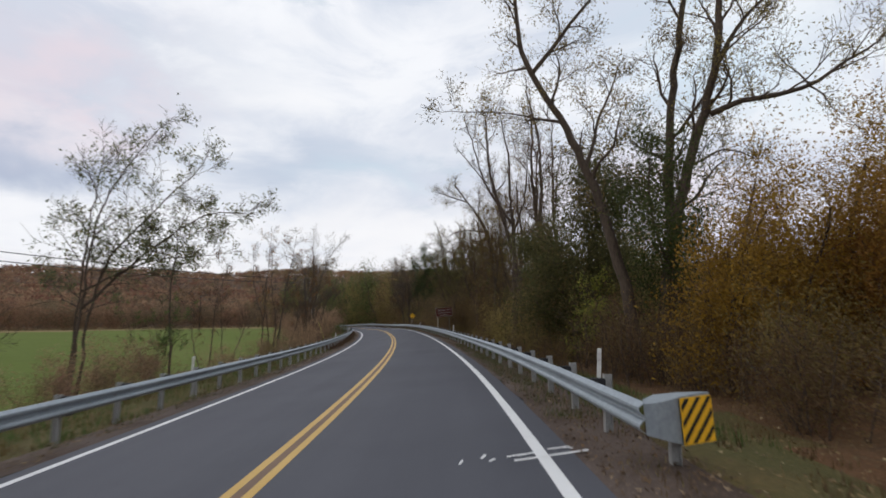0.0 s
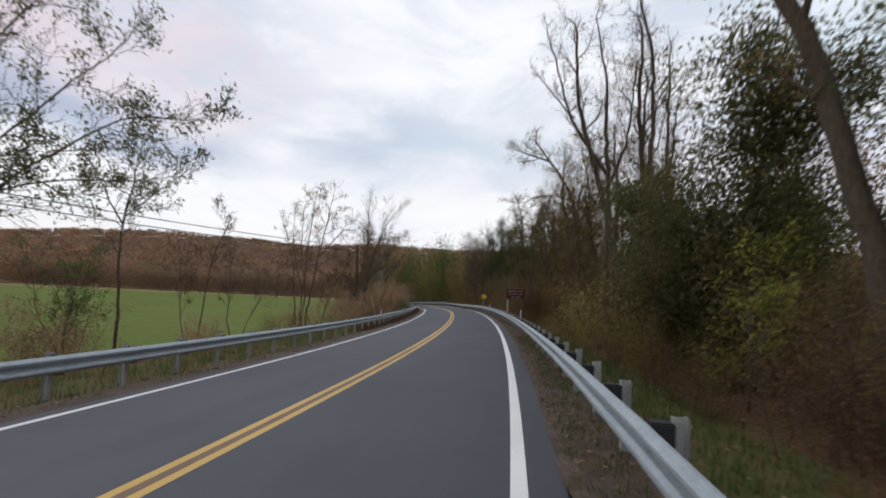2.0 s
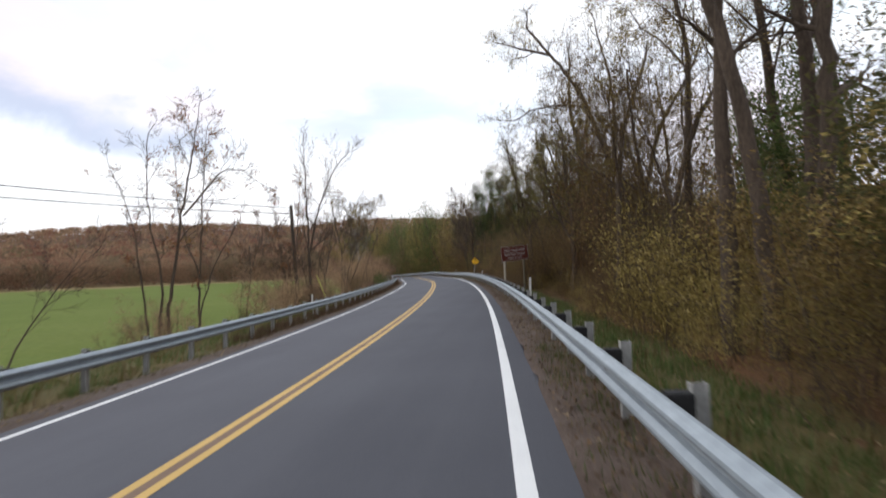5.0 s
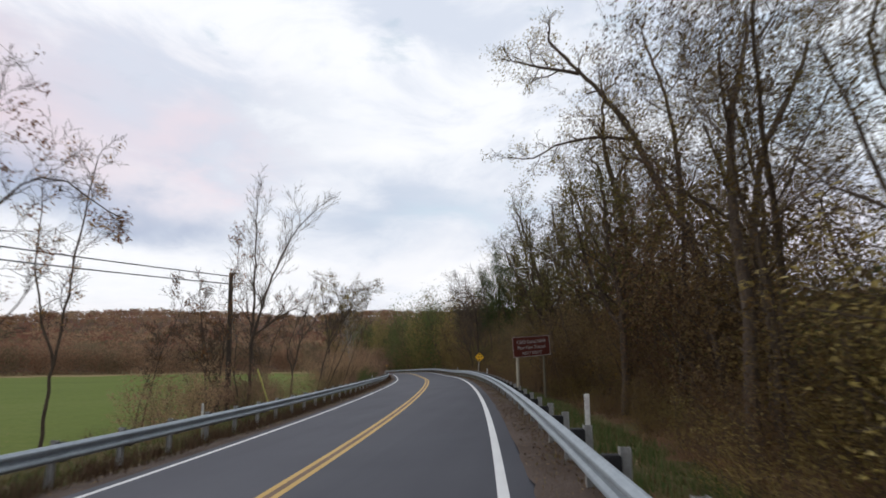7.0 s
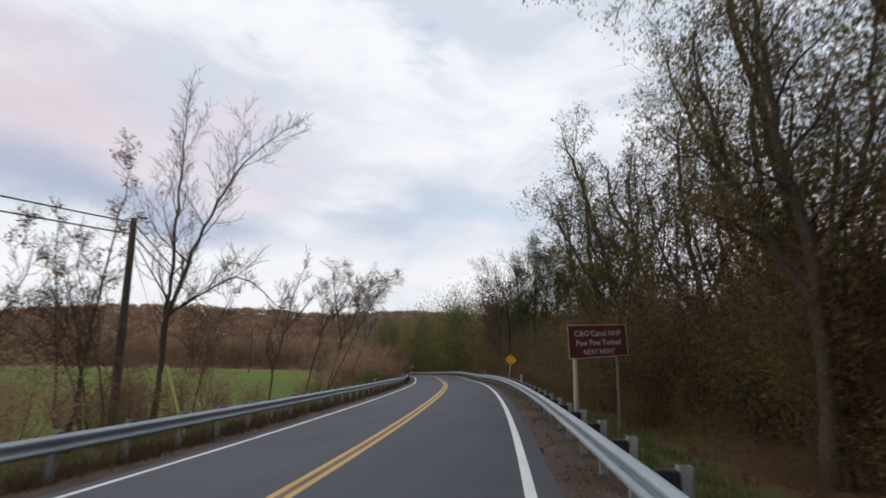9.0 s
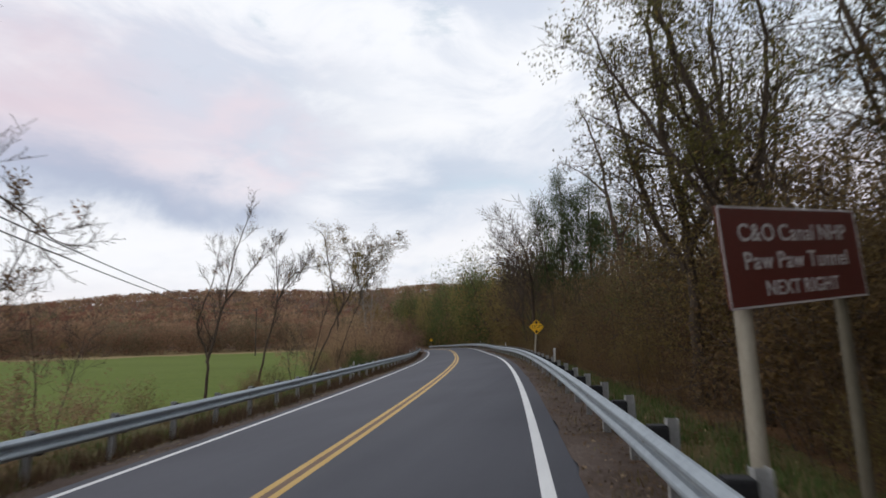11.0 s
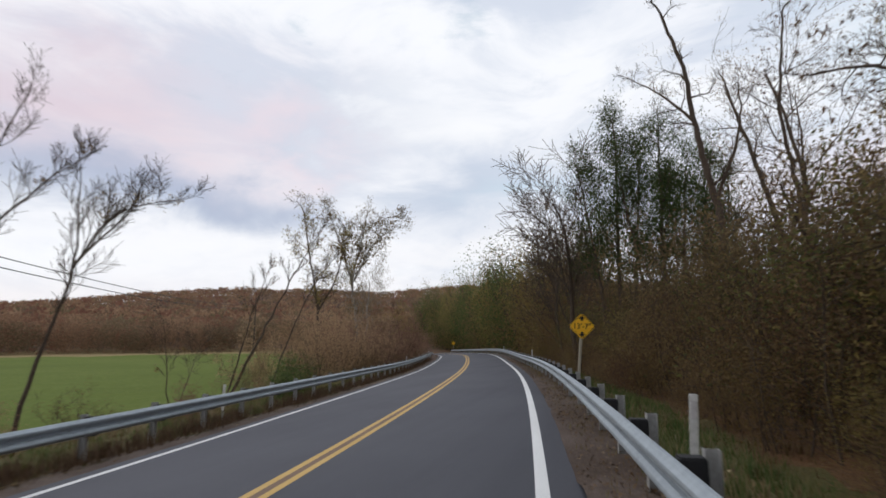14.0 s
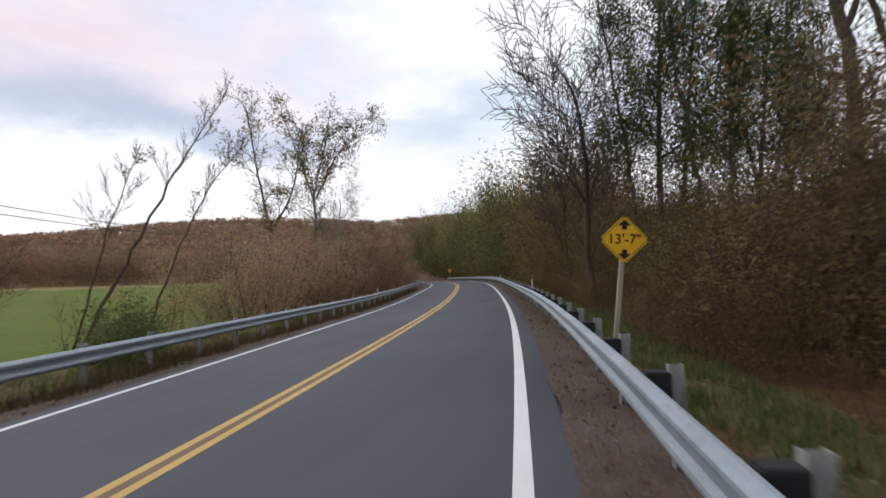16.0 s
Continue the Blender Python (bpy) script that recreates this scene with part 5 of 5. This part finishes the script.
for s in np.arange(43, 62, 1.1):
    p = at(s + rng_w.uniform(-0.4, 0.4), rng_w.uniform(7.0, 8.6))
    SHRUB[rng_w.choice((0, 1, 2, 3))].plant(p[0], p[1], rng_w.uniform(0, 360), rng_w.uniform(0.26, 0.42))

# saplings and brush between the guardrail and the field
for knd, x, y, t_, sz in (
    (SAPLING[2], -13.8, 35.5, 0, 0.9), (SAPLING[1], -13.0, 14.0, 0, 0.7), (SAPLING[1], -13.6, 31.0, 60, 0.95), (SAPLING[1], -15.0, 56.4, 200, 0.85), (SAPLING[2], -13.6, 55.6, 90, 0.9),
    (SAPLING[1], -17.1, 54.0, 20, 0.95), (SAPLING[0], -11.4, 22.4, 90, 0.55), (SAPLING[1], -15.6, 61.5, 40, 0.9), (SAPLING[2], -17.8, 66.0, 40, 0.8), (SAPLING[2], -21.0, 84.5, 30, 0.7),
    (BIRCH, -31.5, 119.0, 90, 0.8), (SAPLING[2], -31.5, 124.0, 0, 1.0), (SAPLING[1], -33.0, 128.0, 0, 1.0),
):
    knd.plant(x, y, t_, sz)
FIELD_TREE = dict(group="field edge trees", thin=0.006)
lone_tree("slender bushy tree bent over by the wind with grey green leaves", -12.7, 18.7, 131, (
    ([(0, 0, -0.3), (0.2, 0.2, 4.6), (0.5, 0.4, 7.4), (1.6, 1.2, 10.2)], 0.065, 0.018, 12, 2.3),
    ([(0.2, 0.1, -0.3), (0.5, 0.4, 4.4), (1.7, 1.2, 6.9), (3.2, 2.2, 9.2)], 0.06, 0.018, 12, 2.2),
    ([(0.1, 0.2, 3.4), (1.6, 1.2, 5.4), (3.4, 2.3, 7.2), (4.8, 3.0, 7.4)], 0.05, 0.015, 12, 1.9),
    ([(0.1, 0.1, 4.0), (1.8, 1.3, 5.2), (3.8, 2.5, 5.6)], 0.04, 0.012, 9, 1.5),
    ([(-0.2, 0.1, -0.3), (0.1, 0.2, 5.5), (0.3, 0.4, 9.2)], 0.05, 0.015, 9, 1.8),
), GREY_LEAF, 6500, 0.062, 0.2, lift=0.03, droop=1.0, spread=0.8, crook=0.15, **FIELD_TREE)
lone_tree("slender tree with hanging grey green leaves", -12.8, 25.6, 132, (
    ([(0, 0, -0.3), (-0.1, -0.1, 4.9), (0.2, 0.2, 8.2)], 0.07, 0.015, 11, 1.5),
    ([(-0.1, -0.1, 5.2), (1.5, 1.2, 7.4)], 0.03, 0.012, 6, 1.0),
    ([(-0.1, -0.1, 4.9), (-1.0, -0.9, 7.0)], 0.03, 0.012, 6, 1.0),
), GREY_LEAF, 1900, 0.065, 0.14, lift=0.02, droop=1.2, first=0.45, **FIELD_TREE)
lone_tree("slim tree with several stems and a few reddish brown leaves", -12.4, 41.4, 133, (
    ([(-0.3, -0.2, -0.3), (-0.3, -0.2, 1.5), (0.1, 0.1, 5.1), (0.7, 0.4, 9.2)], 0.08, 0.015, 12, 1.7),
    ([(-0.6, -0.4, -0.3), (-0.5, -0.3, 2.5), (-0.8, -0.6, 5.1), (-0.9, -0.5, 8.2)], 0.06, 0.015, 9, 1.3),
    ([(0.1, 0.1, 5.0), (1.6, 0.9, 6.9), (2.8, 1.6, 6.2)], 0.04, 0.012, 8, 1.3),
    ([(-0.8, -0.6, -0.3), (-1.3, -0.9, 4.9), (-1.9, -1.3, 6.9)], 0.05, 0.012, 7, 1.2),
    ([(0.4, 0.3, -0.3), (0.9, 0.6, 2.6), (1.9, 1.1, 4.9)], 0.04, 0.012, 6, 1.0),
), RUST_LEAF, 1100, 0.055, 0.12, first=0.4, **FIELD_TREE)
lone_tree("slim tree of two stems with reddish brown leaves by the pole", -14.1, 55.0, 134, (
    ([(0, 0, -0.3), (0.1, 0.1, 3.0), (0.4, 0.3, 8.2)], 0.06, 0.012, 10, 1.2),
    ([(-0.3, 0, -0.3), (-0.6, -0.3, 3.0), (-0.9, -0.6, 6.0)], 0.05, 0.012, 8, 1.2),
), RUST_LEAF, 700, 0.055, 0.12, first=0.4, **FIELD_TREE)
lone_tree("tall slim tree with sparse reddish leaves at its twig ends", -16.8, 49.0, 143, (
    ([(0, 0, -0.3), (0.1, 0.1, 4.0), (0.3, 0.2, 8.0), (0.4, 0.3, 11.0)], 0.07, 0.015, 13, 1.6),
    ([(0.1, 0.1, 3.0), (-0.7, -0.4, 6.0), (-0.9, -0.5, 9.5)], 0.05, 0.012, 9, 1.4),
), RUST_LEAF, 900, 0.055, 0.12, first=0.4, **FIELD_TREE)
lone_tree("leafless tree forking low into two long fans of twigs", -14.6, 58.6, 135, (
    ([(0, 0, -0.3), (0, 0, 3.8), (-0.1, -0.1, 8.7), (-0.2, -0.1, 11.6)], 0.11, 0.018, 14, 2.0),
    ([(0, 0, 2.6), (0.1, 0, 4.3), (0.8, 0.6, 7.7), (1.6, 1.1, 9.9), (2.4, 1.7, 11.2)], 0.09, 0.018, 15, 2.3),
    ([(0, 0, 4.0), (1.8, 1.2, 5.5), (3.0, 1.9, 4.6)], 0.05, 0.015, 9, 1.2),
), RUST_LEAF, 260, 0.055, 0.12, first=0.3, spread=0.85, lift=0.12, crook=0.13, twigs=(8, 5), **FIELD_TREE)
lone_tree("leafless tree with long curving limbs", -20.2, 75.1, 136, (
    ([(0, 0, -0.3), (0, 0, 2.2), (-0.3, -0.4, 3.9), (0.1, 0.1, 6.2), (0.2, 0.2, 7.2)], 0.085, 0.015, 10, 1.3),
    ([(0, 0, 2.0), (0.4, 0.6, 5.0), (0.7, 0.9, 7.5), (1.1, 1.4, 9.6)], 0.075, 0.015, 13, 1.5),
    ([(0.4, 0.6, 4.9), (1.6, 2.0, 7.4), (2.0, 2.5, 8.0)], 0.045, 0.012, 10, 1.1),
), BROWN_LEAF, 150, 0.055, 0.12, first=0.3, spread=0.85, lift=0.12, crook=0.14, twigs=(8, 5), **FIELD_TREE)
lone_tree("leafless leaning tree with a fan of twigs", -18.6, 76.8, 137, (
    ([(0, 0, -0.3), (0.1, 0.1, 1.2), (0.5, 0.5, 3.7), (0.6, 0.7, 4.9), (0.5, 0.6, 7.6)], 0.07, 0.012, 11, 1.2),
    ([(0.6, 0.7, 4.7), (1.2, 1.3, 6.3), (2.5, 2.3, 6.8)], 0.04, 0.012, 9, 1.2),
    ([(0.6, 0.7, 4.8), (1.8, 1.8, 7.0)], 0.04, 0.012, 9, 1.2),
), BROWN_LEAF, 90, 0.055, 0.12, first=0.4, spread=0.8, lift=0.12, crook=0.13, twigs=(8, 5), **FIELD_TREE)
lone_tree("pale trunked tree hung with olive leaves and bare at the top", -29.3, 114.0, 138, (
    ([(0.2, 0.1, -0.3), (0, 0, 3.5), (-0.3, -0.2, 6.4), (-0.5, -0.3, 9.0)], 0.22, 0.1, 8, 2.2),
    ([(-0.5, -0.3, 8.4), (-1.4, -1.0, 12.0), (-2.6, -1.7, 15.6)], 0.1, 0.03, 11, 2.4),
    ([(-0.4, -0.2, 8.6), (1.2, 0.8, 12.4), (3.6, 2.1, 14.6)], 0.1, 0.03, 11, 2.4),
    ([(-0.5, -0.3, 8.9), (0.2, 0.2, 13.0), (0.6, 0.3, 15.0)], 0.09, 0.03, 9, 2.2),
), OLIVE_LEAF, 5200, 0.10, 0.4, PALE_BARK, group="field edge trees", thin=0.014, first=0.45)
lone_tree("tree with thin olive leaves beside the bend", -31.0, 109.5, 139, (
    ([(0, 0, -0.3), (0, 0, 6), (-0.8, -0.4, 11.0), (-1.4, -0.6, 15.0)], 0.16, 0.04, 12, 2.8),
    ([(0, 0, 5.5), (1.4, 1.0, 9.0), (1.8, 1.4, 13.0)], 0.1, 0.03, 9, 2.3),
), OLIVE_LEAF, 2600, 0.09, 0.35, group="field edge trees", thin=0.014, first=0.35)
for x, y, seed, pts in ((-21.2, 90.6, 140, [(-1.6, -1.6, -0.3), (0, 0, 4.6), (0.8, 0.8, 6.9), (1.6, 1.7, 9.0)]), (-20.3, 91.6, 141, [(-1.2, -1.2, -0.3), (0, 0, 4.5), (1.0, 1.0, 6.8)]), (-22.0, 89.7, 142, [(-0.8, -0.8, -0.3), (0, 0, 4.4), (0.4, 0.5, 6.3)])):
    lone_tree("thin leaning bare tree at the edge of the field", x, y, seed, ((pts, 0.08 if seed == 140 else 0.05, 0.015, 9, 1.3),), BROWN_LEAF, 120, 0.055, 0.12, first=0.55, spread=0.6, lift=0.12, crook=0.13, **FIELD_TREE)
ROUND.plant(-17.2, 86.5, 0, 1.0)
rng_l = random.Random(9)
for s in np.arange(8, 170, 2.6):
    if rng_l.random() < 0.5 and s < 92:
        continue
    p = at(s + rng_l.uniform(-1, 1), -(7.6 + rng_l.uniform(-0.8, 3.5)))
    rng_l.choice([SHRUB[3], SHRUB[3], SHRUB[0]]).plant(p[0], p[1], rng_l.uniform(0, 360), rng_l.uniform(0.28, 0.55) if s < 92 else rng_l.uniform(0.5, 1.0))
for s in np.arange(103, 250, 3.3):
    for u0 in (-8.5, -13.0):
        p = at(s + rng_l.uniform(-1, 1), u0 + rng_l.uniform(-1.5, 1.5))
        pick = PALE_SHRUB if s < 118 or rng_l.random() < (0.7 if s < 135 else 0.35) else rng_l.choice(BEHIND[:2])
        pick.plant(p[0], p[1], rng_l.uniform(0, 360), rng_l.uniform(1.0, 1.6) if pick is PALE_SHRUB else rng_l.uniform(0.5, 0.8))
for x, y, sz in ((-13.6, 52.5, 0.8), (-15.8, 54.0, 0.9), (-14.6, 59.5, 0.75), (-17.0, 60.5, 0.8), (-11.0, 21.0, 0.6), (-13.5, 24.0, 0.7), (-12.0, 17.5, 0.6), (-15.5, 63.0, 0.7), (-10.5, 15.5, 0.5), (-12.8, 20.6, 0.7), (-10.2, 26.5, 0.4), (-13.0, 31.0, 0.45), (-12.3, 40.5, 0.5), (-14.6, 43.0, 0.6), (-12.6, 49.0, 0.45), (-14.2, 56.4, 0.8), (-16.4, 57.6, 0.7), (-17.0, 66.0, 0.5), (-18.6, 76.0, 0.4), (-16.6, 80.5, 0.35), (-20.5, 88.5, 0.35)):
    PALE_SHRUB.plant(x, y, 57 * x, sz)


# ---- far woods ----
def far_wood(name, label, spots, cards, leaf_size, seed, material, low, wide):
    """A wood too far off to count: every crown an uneven heap of leaf clumps over a stem."""
    rng = np.random.default_rng(seed)
    V, F, N, o = [], [], [], 0
    for x, y, h in spots:
        z = float(SPOT_Z[(x, y)])
        n = cards
        t = low + (1 - low) * rng.random(n) ** 0.7
        rad = h * wide * (0.55 + 1.3 * t * (1.2 - t)) * rng.random(n) ** 0.4
        az = rng.random(n) * 6.283
        lump = 1 + 0.3 * np.sin(az * 3 + x) * np.sin(t * 7 + y)
        c = np.stack([x + rad * lump * np.cos(az), y + rad * lump * np.sin(az), z + h * (0.02 + 0.95 * t)], -1)
        v, f = leaves(c, leaf_size * h / 10, rng, 0.0, 0.25)
        V.append(v)
        F.append(f + o)
        N.append(leaves.bend)
        o += len(v)
    me = mesh_of(name, np.concatenate(V).tolist(), np.concatenate(F).tolist(), [material])
    return tagged(new(name, soften(me, np.concatenate(N))), label, "wood", kind="stuff")


rng_f = random.Random(3)
edge, slope = [], []
for k in range(520):
    az = rng_f.uniform(-0.15, 1.35)
    d = rng_f.uniform(142, 172)
    x, y = -20 - d * math.sin(az), 60 + d * math.cos(az)
    edge.append((x, y, rng_f.uniform(5.5, 10)))
for k in range(8000):
    az = rng_f.uniform(-0.75, 1.6)
    d = 172 + 560 * rng_f.random() ** 0.9
    x, y = -20 - d * math.sin(az), 60 + d * math.cos(az)
    slope.append((x, y, rng_f.uniform(6, 9.5)))
every = edge + slope
su_s, su_u = along([e[0] for e in every], [e[1] for e in every])
SPOT_Z = {(e[0], e[1]): z for e, z in zip(every, ground_z([e[0] for e in every], [e[1] for e in every]))}
clear = {(e[0], e[1]) for e, s_, u_ in zip(every, su_s, su_u) if abs(u_) > 14 or s_ > 320}
# the hills have no air haze; the pale tints carry it
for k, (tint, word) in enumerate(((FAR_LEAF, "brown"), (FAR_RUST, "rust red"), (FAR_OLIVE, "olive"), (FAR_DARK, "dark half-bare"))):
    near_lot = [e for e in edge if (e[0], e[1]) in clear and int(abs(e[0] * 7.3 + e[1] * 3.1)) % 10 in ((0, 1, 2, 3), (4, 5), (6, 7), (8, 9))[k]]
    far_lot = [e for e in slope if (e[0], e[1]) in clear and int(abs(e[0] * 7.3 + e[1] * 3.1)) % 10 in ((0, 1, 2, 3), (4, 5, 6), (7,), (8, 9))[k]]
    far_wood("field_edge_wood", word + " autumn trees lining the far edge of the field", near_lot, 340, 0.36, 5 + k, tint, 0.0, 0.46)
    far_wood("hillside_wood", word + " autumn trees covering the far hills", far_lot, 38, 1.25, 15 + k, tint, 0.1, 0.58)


# ---- grass and weeds ----
def tufts(name, label, spots, blades, height, spread, material, seed):
    rng = np.random.default_rng(seed)
    xs, ys = np.array([p[0] for p in spots]), np.array([p[1] for p in spots])
    zs = ground_z(xs, ys)
    n = len(spots) * blades
    x = np.repeat(xs, blades) + rng.normal(size=n) * spread
    y = np.repeat(ys, blades) + rng.normal(size=n) * spread
    z = np.repeat(zs, blades) - 0.03
    h = height * rng.uniform(0.4, 1.3, n)
    az, bend = rng.random(n) * 6.283, rng.uniform(0.1, 0.7, n) * h
    w = rng.uniform(0.006, 0.014, n)
    dx, dy = np.cos(az), np.sin(az)
    a = np.stack([x - dy * w, y + dx * w, z], -1)
    b = np.stack([x + dy * w, y - dx * w, z], -1)
    c = np.stack([x + dx * bend, y + dy * bend, z + h], -1)
    V = np.stack([a, b, c], 1).reshape(-1, 3)
    me = mesh_of(name, V.tolist(), np.arange(3 * n).reshape(-1, 3).tolist(), [material])
    return tagged(new(name, me), label, "grass", kind="stuff")


rng_g = random.Random(4)


def spots(n, s0, s1, u0, u1):
    out = []
    for _ in range(n):
        p = at(rng_g.uniform(s0, s1), rng_g.uniform(u0, u1))
        out.append((p[0], p[1]))
    return out


tufts("verge_grass", "green grass behind the guardrail", spots(3400, 8, 110, 4.75, 6.9), 15, 0.19, 0.12, GRASS_LEAF, 1)
tufts("dry_weeds", "dry brown weeds under the guardrail", spots(700, 5, 110, 4.35, 7.6), 12, 0.20, 0.12, DRY_LEAF, 2)
tufts("verge_grass", "grass and weeds below the guardrail by the field", spots(1700, -4, 120, -7.5, -4.7), 14, 0.24, 0.12, GRASS_LEAF, 3)
tufts("dry_weeds", "dry weeds between the guardrail and the field", spots(1500, -4, 120, -9.5, -4.7), 12, 0.26, 0.16, DRY_LEAF, 4)


def fallen_leaves(name, label, n, s0, s1, u0, u1, lift, seed):
    """Dry leaves lying on the ground."""
    rng = np.random.default_rng(seed)
    sv, uv = rng.uniform(s0, s1, n), rng.uniform(u0, u1, n)
    # they gather in drifts
    keep = np.sin(sv * 0.9 + 2 * np.sin(sv * 0.31)) + np.sin(uv * 5 + sv * 0.4) > rng.uniform(-2.2, 1.4, n)
    sv, uv = sv[keep], uv[keep]
    p = at(sv, uv)
    if lift is None:
        p[:, 2] = ground_z(p[:, 0], p[:, 1]) + 0.02
    else:
        p[:, 2] += np.interp(np.abs(uv), [3.6, 4.1, 4.7, 5.3], [0.0, -0.02, -0.065, -0.2]) + lift
    m = len(p)
    az, size = rng.random(m) * 6.283, rng.uniform(0.016, 0.036, m)
    tilt = rng.normal(size=(m, 2)) * 0.3
    dx, dy = np.cos(az) * size, np.sin(az) * size
    a = p + np.stack([dx, dy, tilt[:, 0] * size + 0.01], -1)
    b = p + np.stack([-dx * 0.8 - dy * 0.6, -dy * 0.8 + dx * 0.6, tilt[:, 1] * size + 0.01], -1)
    c = p + np.stack([-dx * 0.8 + dy * 0.6, -dy * 0.8 - dx * 0.6, -tilt[:, 1] * size + 0.01], -1)
    V = np.stack([a, b, c], 1).reshape(-1, 3)
    me = mesh_of(name, V.tolist(), np.arange(3 * m).reshape(-1, 3).tolist(), [LITTER_LEAF])
    tagged(new(name, me), label, "leaves", kind="stuff")


LITTER_LEAF = leafage("fallen_leaves", [(0.0, (0.07, 0.045, 0.028)), (0.5, (0.11, 0.07, 0.038)), (0.9, (0.16, 0.10, 0.05)), (1.0, (0.32, 0.24, 0.15))], 0.1)
fallen_leaves("leaf_drift", "dry brown leaves drifted along the shoulder", 38000, 0, 120, 3.7, 5.3, 0.01, 1)
fallen_leaves("leaf_drift", "dry brown leaves drifted along the shoulder by the field", 18000, -4, 110, -5.3, -3.75, 0.01, 2)
fallen_leaves("leaf_drift", "dry leaves lying under the roadside shrubs", 26000, 2, 110, 5.3, 9.0, None, 3)
tufts("shoulder_weeds", "low weeds growing in the stony shoulder", spots(900, 2, 110, 3.9, 4.6), 14, 0.12, 0.10, DRY_LEAF, 7)
tufts("shoulder_weeds", "patches of green and brown weeds between road and guardrail", spots(420, 9, 34, 3.85, 4.5), 14, 0.15, 0.10, GRASS_LEAF, 9)
# real dead weeds, their dark colour also stands in for the rail's shade
tufts("dry_weeds", "brown dead weeds under the guardrail by the field, coloured darker for its shade", spots(1700, 40, 135, -5.5, -4.3), 18, 0.34, 0.13, SHADED_DEAD_LEAF, 10)
tufts("shoulder_weeds", "low green weeds along the shoulder by the field", spots(520, -4, 110, -4.9, -4.1), 14, 0.13, 0.09, GRASS_LEAF, 8)
